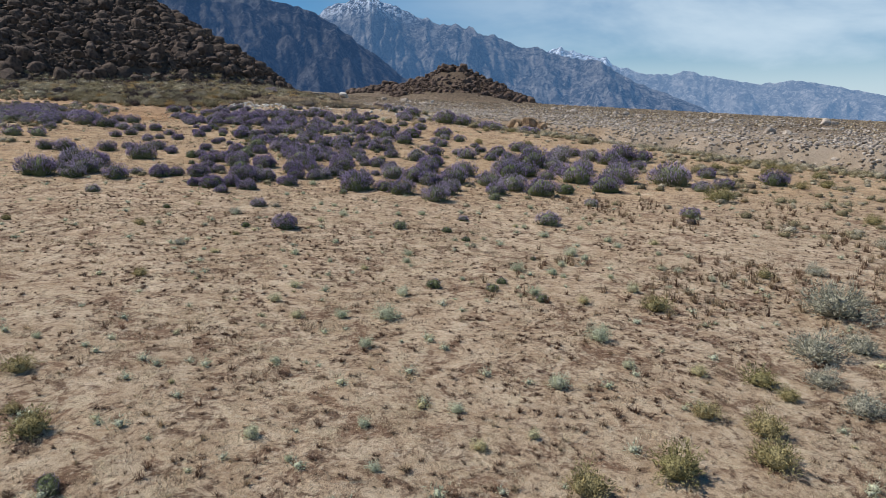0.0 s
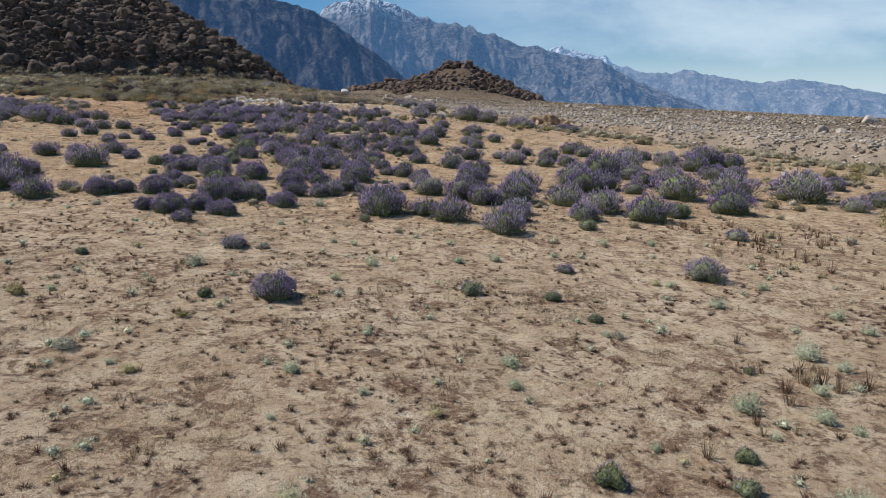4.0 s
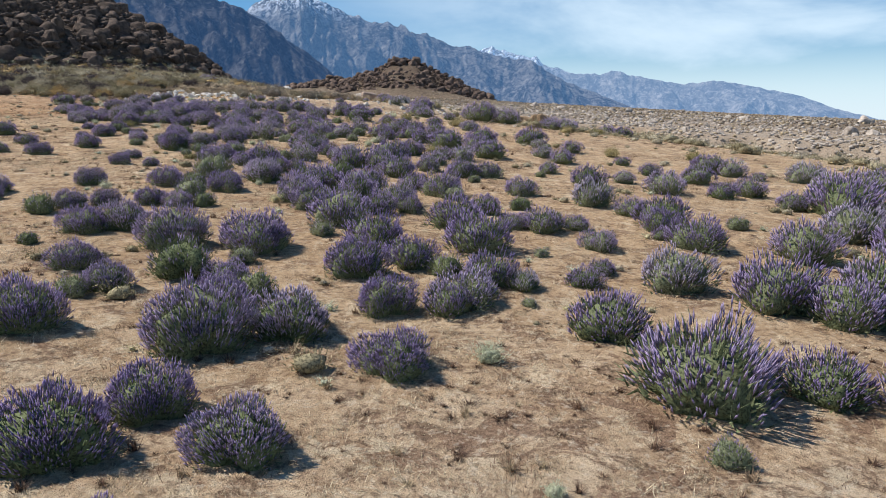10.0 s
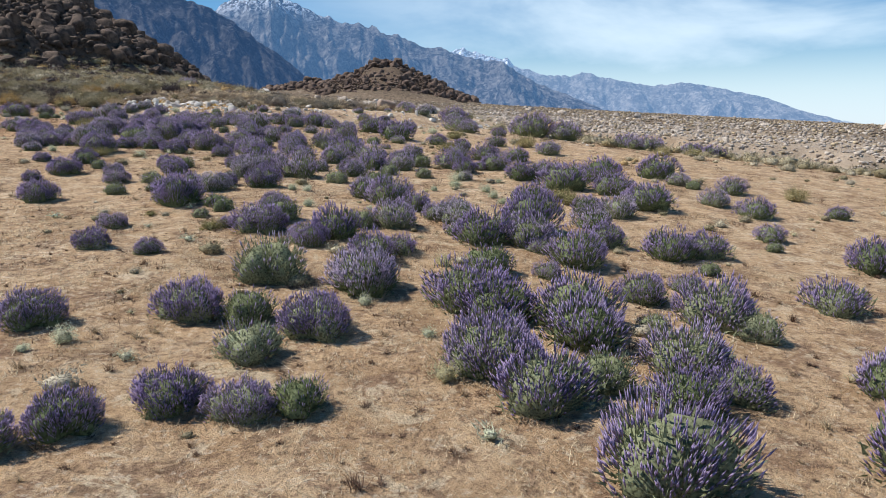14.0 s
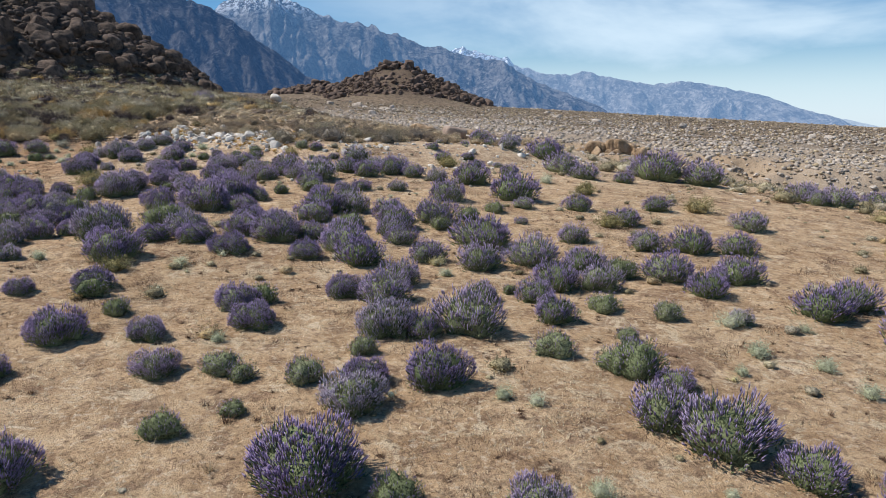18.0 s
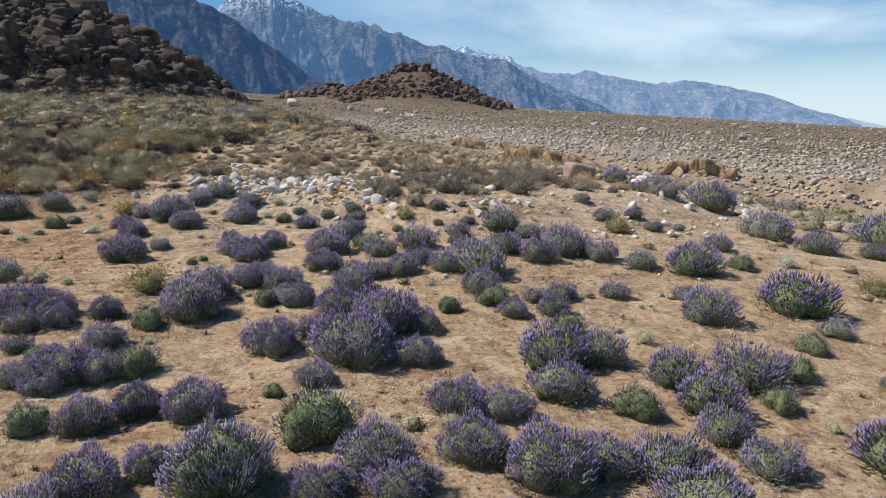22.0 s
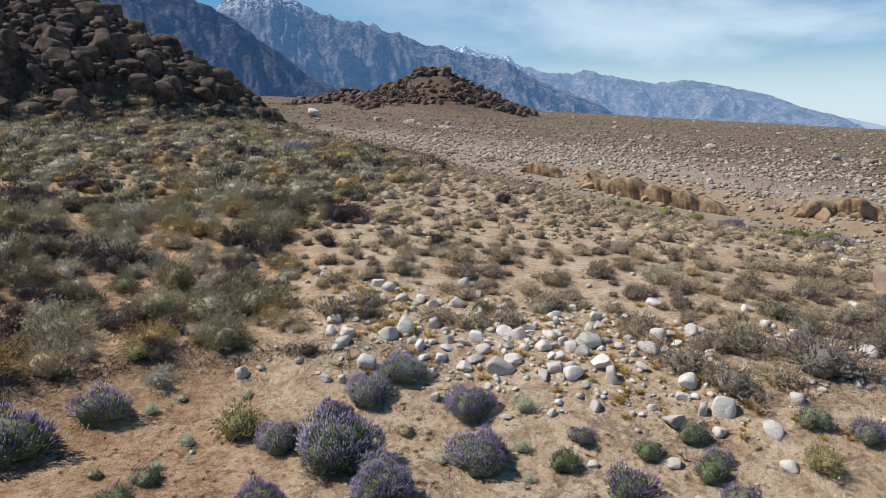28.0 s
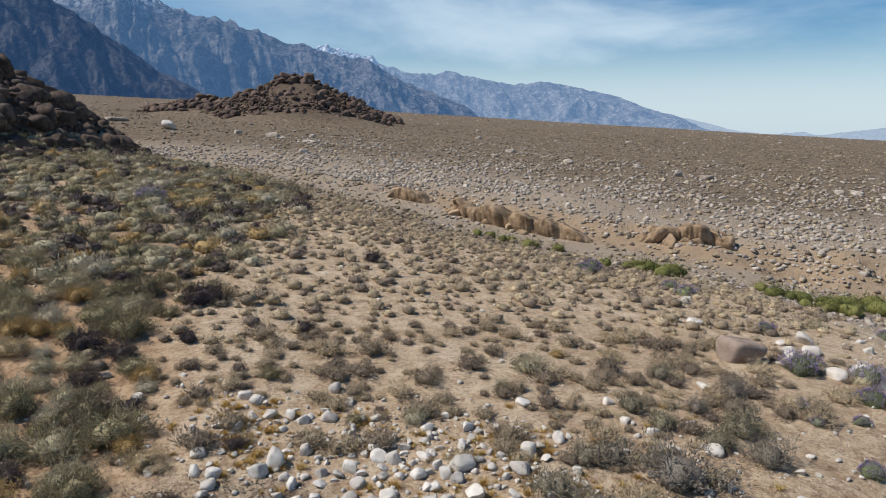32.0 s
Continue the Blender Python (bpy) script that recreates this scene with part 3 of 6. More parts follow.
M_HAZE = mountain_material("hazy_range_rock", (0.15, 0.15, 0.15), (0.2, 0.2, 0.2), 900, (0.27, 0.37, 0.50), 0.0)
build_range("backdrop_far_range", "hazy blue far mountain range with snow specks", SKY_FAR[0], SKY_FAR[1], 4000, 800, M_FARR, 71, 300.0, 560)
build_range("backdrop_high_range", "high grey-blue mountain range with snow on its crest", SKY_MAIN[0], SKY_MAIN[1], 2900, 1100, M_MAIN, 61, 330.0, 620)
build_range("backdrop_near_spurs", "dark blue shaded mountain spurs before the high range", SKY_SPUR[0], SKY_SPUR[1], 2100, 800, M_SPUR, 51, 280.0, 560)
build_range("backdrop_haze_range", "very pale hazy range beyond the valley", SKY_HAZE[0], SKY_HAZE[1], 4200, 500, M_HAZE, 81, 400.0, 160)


# ---- plants: templates ----
def core(seed, radius, flat, detail=2):
    """The dense inside of a plant: a lumpy closed dome."""
    bm = bmesh.new()
    bmesh.ops.create_icosphere(bm, subdivisions=detail, radius=1.0)
    v = np.array([p.co for p in bm.verts])
    f = np.array([[q.index for q in p.verts] for p in bm.faces])
    bm.free()
    th = np.arctan2(v[:, 1], v[:, 0])
    lump = 1 + 0.16 * np.sin(3 * th + seed) + 0.10 * np.sin(5 * th + 2 * seed) + 0.7 * (fbm(v[:, 0] * 4 + seed, v[:, 1] * 4 + v[:, 2] * 3, seed, 3) - 0.5)
    v = (v * lump[:, None] * radius + (0, 0, 0.36)) * (1, 1, flat)
    v[:, 2] = np.maximum(v[:, 2], -0.06)
    return v, f


def joined(a, b):
    return np.concatenate([a[0], b[0]]), np.concatenate([a[1], b[1] + len(a[0])])


def bush_foliage(seed, leaves, size=0.085):
    """Leaves of a dome of radius 1: narrow blades that fan out from the root."""
    r = np.random.default_rng(seed)
    th, u = r.uniform(0, 2 * np.pi, leaves), r.uniform(-0.42, 0.98, leaves)
    el = np.arcsin(u)
    rad = r.uniform(0.6, 0.98, leaves)
    lump = 1 + 0.16 * np.sin(3 * th + seed) + 0.10 * np.sin(5 * th + 2 * seed + 3 * el)
    d = np.stack([np.cos(el) * np.cos(th), np.cos(el) * np.sin(th), np.sin(el)], -1)
    c = (d * (rad * lump)[:, None] + (0, 0, 0.40)) * (1, 1, 0.72)
    up = d + (0, 0, 0.8) + r.normal(0, 0.35, (leaves, 3))
    up /= np.linalg.norm(up, axis=1)[:, None]
    side = np.cross(up, r.normal(size=(leaves, 3)))
    side /= np.linalg.norm(side, axis=1)[:, None]
    ln, wd = size * r.uniform(0.8, 1.6, leaves)[:, None], size * r.uniform(0.2, 0.36, leaves)[:, None]
    v = np.stack([c - up * ln + side * wd, c - up * ln - side * wd, c + up * ln], 1).reshape(-1, 3)
    v[:, 2] = np.maximum(v[:, 2], -0.05)
    return joined((v, np.arange(leaves * 3).reshape(-1, 3)), core(seed, 0.72, 0.72, 3 if leaves > 1000 else 2))


def bush_flowers(seed, spikes, length=0.16, whorls=2):
    """Flower spikes on the dome: stacked tapering whorls on thin stalks."""
    r = np.random.default_rng(seed + 100)
    th, u = r.uniform(0, 2 * np.pi, spikes), np.maximum(r.uniform(-0.5, 0.99, spikes), r.uniform(-0.3, 0.5, spikes))
    el = np.arcsin(u)
    lump = 1 + 0.16 * np.sin(3 * th + seed) + 0.10 * np.sin(5 * th + 2 * seed + 3 * el)
    d = np.stack([np.cos(el) * np.cos(th), np.cos(el) * np.sin(th), np.sin(el)], -1)
    bare = fbm(d[:, 0] * 2.1 + seed, d[:, 1] * 2.1 + d[:, 2] * 1.7, seed + 3, 2) > 0.60      # leafy gaps in the bloom
    inset = np.where(bare & (spikes > 300), 0.14, 0.0)
    c = (d * ((r.uniform(0.78, 0.95, spikes) - inset) * lump)[:, None] + (0, 0, 0.40)) * (1, 1, 0.74)
    up = d * 0.75 + (0, 0, 0.85) + r.normal(0, 0.15, (spikes, 3))
    up /= np.linalg.norm(up, axis=1)[:, None]
    a = np.cross(up, (0.3, 0.5, 0.8))
    a /= np.linalg.norm(a, axis=1)[:, None]
    b = np.cross(up, a)
    ln = length * r.uniform(0.7, 1.4, spikes)
    vs, fs = [], []
    for w in range(whorls):
        lo, hi = w / whorls, (w + 1) / whorls + 0.05
        wid = 0.098 * length * (1.15 - 0.35 * w)
        rings = [c + up * (ln * (lo - 0.1))[:, None]]
        for k in range(3):
            q = 2 * np.pi * k / 3 + w
            rings.append(c + up * (ln * (lo + 0.45 * (hi - lo)))[:, None] + wid * (a * np.cos(q) + b * np.sin(q)))
        rings.append(c + up * (ln * hi)[:, None])
        vs.append(np.stack(rings, 1).reshape(-1, 3))
        i = np.arange(spikes)[:, None] * 5 + w * spikes * 5
        fs += [i + t for t in ((0, 2, 1), (0, 3, 2), (0, 1, 3), (4, 1, 2), (4, 2, 3), (4, 3, 1))]
    v = np.concatenate(vs)
    v[:, 2] = np.maximum(v[:, 2], -0.02)
    return v, np.concatenate(fs).astype(int)


def bush_twigs(seed, count=26, reach=0.8):
    r = np.random.default_rng(seed + 200)
    th, el = r.uniform(0, 2 * np.pi, count), r.uniform(0.15, 1.4, count)
    d = np.stack([np.cos(el) * np.cos(th), np.cos(el) * np.sin(th), np.sin(el)], -1)
    tip = d * r.uniform(0.6, 1, count)[:, None] * reach
    mid = tip * 0.5 + r.normal(0, 0.06, (count, 3))
    root = d * (0.06, 0.06, 0) - (0, 0, 0.08)
    a = np.cross(d, (0.1, 0.2, 1.0))
    a /= np.linalg.norm(a, axis=1)[:, None]
    b = np.cross(d, a)
    vs = []
    for p, w in ((root, 0.022), (mid, 0.013)):
        vs += [p + w * (a * math.cos(q) + b * math.sin(q)) for q in (0, 2.1, 4.2)]
    vs.append(tip)
    v = np.stack(vs, 1).reshape(-1, 3)
    i = np.arange(count)[:, None] * 7
    f = []
    for k in range(3):
        m = (k + 1) % 3
        f += [i + (k, m, 3 + m), i + (k, 3 + m, 3 + k), i + (3 + k, 3 + m, 6)]
    return v, np.concatenate(f).astype(int)


def scrub_template(seed, leaves=220, size=0.10, flat=0.62, twigs=16, inner=0.6, wide=1.0):
    """A rounded dry shrub: thin upright blades fanning out of a lumpy dome, over twigs."""
    r = np.random.default_rng(seed + 300)
    th, u = r.uniform(0, 2 * np.pi, leaves), r.uniform(-0.3, 0.97, leaves)
    el = np.arcsin(u)
    lump = 1 + 0.20 * np.sin(2 * th + 1.7 * seed) + 0.12 * np.sin(3 * th + seed) + 0.12 * np.sin(5 * th + 2 * seed) + 0.2 * np.sin(7 * th + 4 * el + seed)
    d = np.stack([np.cos(el) * np.cos(th), np.cos(el) * np.sin(th), np.sin(el)], -1)
    heads = r.normal(size=(15, 3)) * (1, 1, 0.8) + (0, 0, 0.5)
    heads /= np.linalg.norm(heads, axis=1)[:, None]
    lump *= 0.74 + 0.34 * smooth(0.80, 0.97, (d @ heads.T).max(axis=1))      # each limb ends in its own head of leaves
    c = (d * (r.uniform(0.52, 0.97, leaves) * lump)[:, None] + (0, 0, 0.34)) * (1, 1, flat * 1.1)
    up = d + (0, 0, 0.5) + r.normal(0, 0.6, (leaves, 3))
    up /= np.linalg.norm(up, axis=1)[:, None]
    side = np.cross(up, r.normal(size=(leaves, 3)))
    side /= np.linalg.norm(side, axis=1)[:, None]
    ln, wd = size * r.uniform(0.7, 1.5, leaves)[:, None], wide * size * r.uniform(0.15, 0.30, leaves)[:, None]
    v = np.stack([c - up * ln + side * wd, c - up * ln - side * wd, c + up * ln], 1).reshape(-1, 3)
    v[:, 2] = np.maximum(v[:, 2], -0.06)
    f = np.arange(leaves * 3).reshape(-1, 3)
    if twigs:
        tv, tf = bush_twigs(seed, twigs, 0.95)
        v, f = joined((v, f), (tv * (1, 1, flat), tf))
    return joined((v, f), core(seed, inner, flat * 1.05, 2 if leaves > 200 else 1))


def tuft_template(seed, blades=16, spread=0.8, tall=0.6, wide=0.05, loose=0.0):
    """A grass tuft: thin bent blades from one root, or strewn loosely over a mat."""
    r = np.random.default_rng(seed + 400)
    th = r.uniform(0, 2 * np.pi, blades)
    out = r.uniform(0.2, 1, blades) * spread
    d = np.stack([np.cos(th), np.sin(th), np.zeros(blades)], -1)
    side = np.stack([-np.sin(th), np.cos(th), np.zeros(blades)], -1) * wide
    root = d * r.uniform(0, 0.2, blades)[:, None] - (0, 0, 0.05)
    tip = d * out[:, None] + np.stack([np.zeros(blades), np.zeros(blades), r.uniform(0.25, 1, blades) * tall], -1)
    drift = np.concatenate([r.normal(0, loose, (blades, 2)), np.zeros((blades, 1))], 1) - d * loose * 0.8
    v = np.stack([root - side + drift, root + side + drift, tip + drift], 1).reshape(-1, 3)
    return v, np.arange(blades * 3).reshape(-1, 3)


# ---- scattering ----
def scatter(n, x0, x1, y0, y1, seed, weight=None, gap=0.0):
    """Random places in a rectangle, kept where weight(x, y) exceeds a random number."""
    r = np.random.default_rng(seed)
    x, y = r.uniform(x0, x1, n), r.uniform(y0, y1, n)
    if weight is not None:
        keep = r.uniform(0, 1, n) < weight(x, y)
        x, y = x[keep], y[keep]
    return x, y, r


def rows_for(x, y, size, r, sink=0.0, tone=None):
    n = len(x)
    return np.stack([x, y, height(x, y) - sink * size, size, r.uniform(0, 2 * np.pi, n), r.uniform(0, 1, n) if tone is None else tone], -1)


def stuff(name, label, category, me):
    return tagged(new(name, me), label, category, kind="stuff")


# ---- plan of the plants and rocks: x, y, radius ----
BLOOMING_A = ((-3.40, 15.04, 0.23), (2.54, 16.77, 0.24), (0.50, 16.91, 0.12), (-4.60, 17.51, 0.18), (6.44, 18.19, 0.22), (-9.26, 18.63, 0.17), (-6.07, 19.30, 0.17), (-0.20, 19.50, 0.36), (4.14, 19.53, 0.17), (-0.32, 19.72, 0.13), (-6.59, 20.15, 0.31), (-5.60, 20.18, 0.25), (-7.18, 20.37, 0.19), (-1.19, 20.37, 0.35), (-6.24, 20.70, 0.24), (0.13, 20.74, 0.27), (-1.69, 20.84, 0.28), (-2.58, 20.85, 0.46), (-10.99, 20.99, 0.33), (-9.76, 21.05, 0.33), (1.58, 21.07, 0.28), (-12.15, 21.21, 0.50), (-4.70, 21.38, 0.26), (2.99, 21.38, 0.42), (0.24, 21.50, 0.29), (-8.72, 21.72, 0.28), (-6.20, 21.85, 0.37), (-11.15, 22.00, 0.44), (-9.56, 22.02, 0.18), (-8.32, 22.04, 0.21), (-7.62, 22.06, 0.29), (-5.54, 22.11, 0.31),)
BLOOMING_B = ((2.19, 22.11, 0.39), (-2.83, 22.11, 0.31), (-0.47, 22.43, 0.33), (-0.21, 22.46, 0.27), (-12.28, 22.66, 0.25), (5.25, 22.67, 0.43), (-4.17, 22.73, 0.22), (-4.74, 22.74, 0.26), (-6.22, 22.81, 0.22), (-0.86, 22.88, 0.41), (1.51, 22.89, 0.39), (-3.95, 22.98, 0.29), (0.38, 23.02, 0.42), (-7.34, 23.14, 0.20), (-3.33, 23.42, 0.18), (-6.31, 23.43, 0.21), (-1.66, 23.47, 0.33), (-2.63, 23.55, 0.18), (-3.66, 23.57, 0.27), (-12.21, 23.57, 0.52), (-11.66, 23.61, 0.42), (8.76, 23.74, 0.29), (-7.87, 23.76, 0.22), (-5.04, 23.85, 0.29), (-2.29, 23.99, 0.14), (-4.43, 24.22, 0.26), (-11.70, 24.30, 0.27), (4.65, 24.48, 0.53), (9.89, 24.71, 0.30), (-6.22, 24.72, 0.36), (-7.17, 24.80, 0.35), (0.73, 24.96, 0.39),)
BLOOMING_C = ((-4.84, 25.01, 0.33), (-3.56, 25.02, 0.39), (2.41, 25.11, 0.46), (3.70, 25.14, 0.26), (-1.95, 25.19, 0.23), (8.18, 25.26, 0.63), (6.31, 25.31, 0.54), (-8.36, 25.32, 0.25), (-0.53, 25.37, 0.36), (-7.97, 25.53, 0.26), (-10.90, 25.73, 0.46), (3.01, 25.75, 0.41), (-0.80, 25.85, 0.16), (12.24, 26.00, 0.43), (-2.45, 26.20, 0.29), (2.29, 26.24, 0.43), (-3.70, 26.32, 0.35), (-2.88, 26.32, 0.20), (-5.33, 26.36, 0.36), (-1.91, 26.39, 0.19), (-0.64, 26.44, 0.25), (4.37, 26.57, 0.33), (-9.14, 26.80, 0.22), (-14.33, 26.95, 0.34), (-0.36, 26.95, 0.35), (-15.13, 27.05, 0.29), (-8.74, 27.05, 0.19), (-10.39, 27.18, 0.16), (-4.81, 27.18, 0.24), (-7.74, 27.22, 0.19), (-5.78, 27.32, 0.32), (-8.21, 27.37, 0.21),)
BLOOMING_D = ((-4.32, 27.38, 0.21), (8.96, 27.39, 0.17), (-3.10, 27.40, 0.23), (-12.94, 27.41, 0.31), (-0.65, 27.57, 0.24), (10.33, 27.61, 0.31), (-14.44, 27.68, 0.18), (-4.48, 27.80, 0.31), (-10.63, 27.80, 0.23), (-6.01, 27.85, 0.33), (4.31, 27.98, 0.39), (-12.46, 28.22, 0.23), (5.60, 28.30, 0.38), (-5.12, 28.37, 0.31), (-1.05, 28.40, 0.34), (3.63, 28.44, 0.61), (-11.49, 28.59, 0.32), (-7.35, 28.66, 0.27), (2.92, 28.83, 0.27), (-9.63, 28.85, 0.23), (7.19, 28.88, 0.38), (-5.03, 28.89, 0.35), (-3.66, 28.89, 0.34), (-5.72, 28.99, 0.33), (-8.43, 29.08, 0.26), (-2.13, 29.32, 0.29), (-5.98, 29.34, 0.36), (8.09, 29.41, 0.31), (-4.10, 29.58, 0.23), (2.03, 29.84, 0.26), (-6.91, 29.86, 0.32), (-3.43, 29.94, 0.17),)
BLOOMING_E = ((2.79, 30.17, 0.30), (1.04, 30.22, 0.36), (-4.88, 30.34, 0.15), (7.19, 30.52, 0.45), (5.01, 30.77, 0.42), (-4.36, 30.89, 0.33), (-6.80, 30.93, 0.25), (-0.36, 30.96, 0.33), (-9.30, 31.08, 0.14), (-6.46, 31.23, 0.19), (-2.98, 31.36, 0.32), (-9.98, 31.38, 0.18), (-4.67, 31.39, 0.17), (-7.53, 31.49, 0.22), (-2.41, 31.50, 0.28), (0.65, 31.61, 0.21), (6.57, 31.62, 0.40), (-4.74, 31.76, 0.32), (-3.67, 31.80, 0.24), (-13.20, 31.84, 0.19), (-5.35, 31.86, 0.35), (2.46, 31.91, 0.32), (8.96, 31.94, 0.40), (-7.21, 31.95, 0.30), (8.03, 32.07, 0.54), (-5.54, 32.22, 0.21), (-8.18, 32.23, 0.31), (-13.41, 32.42, 0.21), (-8.65, 32.48, 0.12), (-0.84, 32.54, 0.20), (5.46, 32.54, 0.40), (4.30, 32.55, 0.16),)
BLOOMING_F = ((-10.11, 32.57, 0.17), (-4.50, 32.65, 0.40), (-6.41, 32.66, 0.29), (1.70, 32.79, 0.23), (-15.06, 32.84, 0.24), (-12.26, 32.99, 0.24), (-3.40, 33.05, 0.28), (-13.13, 33.05, 0.20), (-5.47, 33.05, 0.27), (6.16, 33.14, 0.26), (3.96, 33.25, 0.33), (-5.76, 33.36, 0.21), (3.56, 33.67, 0.37), (-8.15, 33.71, 0.21), (-5.39, 33.74, 0.20), (-2.69, 33.90, 0.29), (-5.99, 33.99, 0.22), (-14.89, 34.08, 0.27), (-3.11, 34.15, 0.24), (-0.06, 34.20, 0.28), (-9.66, 34.22, 0.36), (1.54, 34.26, 0.18), (-11.78, 34.46, 0.25), (-6.42, 34.52, 0.37), (-1.89, 34.60, 0.37), (-19.04, 34.71, 0.25), (-13.30, 34.71, 0.24), (-3.91, 34.76, 0.34), (-6.74, 34.90, 0.27), (-0.37, 35.05, 0.24), (-9.33, 35.34, 0.25), (-6.31, 35.57, 0.18),)
BLOOMING_G = ((-8.56, 35.77, 0.27), (-9.22, 35.80, 0.20), (-2.00, 35.92, 0.34), (-15.37, 36.06, 0.32), (-16.14, 36.07, 0.26), (-12.56, 36.19, 0.15), (-21.07, 36.22, 0.24), (-11.15, 36.23, 0.20), (-14.67, 36.44, 0.29), (-2.81, 36.53, 0.43), (0.84, 36.56, 0.27), (-20.36, 36.63, 0.33), (-16.42, 36.65, 0.29), (-8.56, 37.05, 0.23), (-11.45, 37.12, 0.18), (-8.95, 37.12, 0.29), (-12.36, 37.14, 0.28), (-17.59, 37.18, 0.50), (-8.01, 37.18, 0.35), (-4.65, 37.32, 0.14), (-10.40, 37.42, 0.23), (-6.92, 37.47, 0.23), (-3.42, 37.48, 0.31), (0.09, 37.48, 0.22), (-18.56, 37.49, 0.58), (-20.39, 37.50, 0.31), (-1.61, 37.63, 0.41), (-2.80, 37.80, 0.30), (-10.68, 38.07, 0.23), (-17.59, 38.13, 0.31), (-6.94, 38.26, 0.23), (-7.66, 38.33, 0.22),)
BLOOMING_H = ((-8.92, 38.36, 0.32), (0.03, 38.46, 0.41), (-4.45, 38.49, 0.26), (-9.40, 38.54, 0.22), (-13.30, 38.56, 0.16), (-12.53, 38.84, 0.23), (-5.87, 38.87, 0.28), (-6.48, 38.91, 0.30), (-4.01, 39.04, 0.17), (-3.65, 39.12, 0.31), (-8.63, 39.16, 0.26), (-4.66, 39.29, 0.35), (-5.78, 39.82, 0.31), (-7.36, 39.97, 0.32), (-14.04, 40.01, 0.17), (-12.71, 40.15, 0.37), (-9.16, 40.15, 0.31), (-17.39, 40.15, 0.36), (-6.48, 40.16, 0.37), (-8.11, 40.40, 0.26), (-9.98, 40.42, 0.22), (-11.11, 40.57, 0.27), (-2.76, 40.66, 0.29), (-9.39, 40.85, 0.35), (-3.50, 40.86, 0.34), (-14.52, 41.02, 0.27), (-4.22, 41.03, 0.27), (-18.60, 41.07, 0.36), (-9.11, 41.09, 0.19), (-23.16, 41.17, 0.27), (-11.79, 41.26, 0.26), (-12.44, 41.31, 0.24),)
BLOOMING_I = ((-9.43, 41.40, 0.32), (-7.04, 41.46, 0.48), (-10.49, 41.47, 0.35), (-8.46, 41.51, 0.27), (-13.24, 41.52, 0.38), (-14.27, 41.55, 0.26), (-9.95, 41.57, 0.26), (-5.34, 41.68, 0.26), (-11.96, 41.70, 0.30), (-7.20, 41.71, 0.16), (-13.86, 41.81, 0.19), (-11.09, 41.87, 0.30), (-8.57, 42.10, 0.25), (-22.69, 42.11, 0.28), (-21.71, 42.13, 0.28), (-22.62, 42.60, 0.28), (-10.65, 42.62, 0.24), (-1.35, 42.64, 0.31), (-8.43, 42.69, 0.32), (-11.09, 42.75, 0.27), (-14.71, 42.78, 0.24), (-3.83, 42.97, 0.28), (-9.95, 42.99, 0.31), (-13.74, 43.00, 0.29), (-14.30, 43.07, 0.23), (-5.94, 43.10, 0.12), (-7.65, 43.27, 0.38), (-8.51, 43.29, 0.30), (-12.56, 43.59, 0.21), (-15.42, 43.64, 0.18), (-9.80, 43.78, 0.39), (-15.67, 43.83, 0.23),)
BLOOMING_J = ((-9.20, 43.85, 0.28), (-11.39, 44.00, 0.26), (-14.94, 44.00, 0.23), (-15.31, 44.01, 0.33), (-12.13, 44.22, 0.44), (-4.32, 44.48, 0.27), (-2.47, 44.56, 0.27), (-13.12, 44.62, 0.30), (-5.50, 44.66, 0.20), (-16.20, 44.88, 0.17), (-15.22, 44.96, 0.22), (-11.22, 44.96, 0.22), (-12.62, 45.01, 0.21), (-11.73, 45.04, 0.40), (-22.69, 45.11, 0.36), (-7.11, 45.24, 0.37), (-9.90, 45.38, 0.19), (-9.34, 45.43, 0.22), (-11.41, 45.48, 0.21), (-16.45, 45.56, 0.22), (-5.46, 45.67, 0.49), (-16.03, 45.70, 0.21), (-12.31, 45.82, 0.30), (-9.46, 45.95, 0.17), (-14.39, 46.00, 0.39), (-15.51, 46.00, 0.21), (-7.05, 46.04, 0.18), (-9.01, 46.05, 0.22), (-16.23, 46.06, 0.27), (-8.17, 46.15, 0.21), (-16.60, 46.20, 0.33), (-16.97, 46.22, 0.28),)
BLOOMING_K = ((-12.98, 46.34, 0.26), (-10.17, 46.37, 0.28), (2.82, 46.44, 0.32), (3.34, 46.46, 0.41), (-12.11, 46.72, 0.29), (-14.30, 46.76, 0.36), (2.77, 47.04, 0.40), (6.01, 47.04, 0.35), (-13.23, 47.04, 0.28), (-17.74, 47.27, 0.15), (-13.73, 47.28, 0.26), (-10.04, 47.33, 0.44), (-13.51, 47.33, 0.26), (-11.76, 47.35, 0.25), (-11.30, 47.43, 0.28), (-10.60, 47.46, 0.25), (-6.16, 47.58, 0.42), (5.47, 47.58, 0.35), (-17.65, 47.80, 0.29), (-7.02, 47.84, 0.26), (-12.59, 47.88, 0.27), (-10.98, 47.96, 0.25), (-8.83, 48.16, 0.32), (-7.62, 48.29, 0.30), (-18.29, 48.53, 0.11), (-9.98, 48.54, 0.23), (-11.62, 48.59, 0.25), (-8.15, 48.61, 0.38), (-13.90, 48.62, 0.26), (-9.31, 48.70, 0.32), (-16.09, 48.84, 0.33), (-12.57, 48.90, 0.37),)
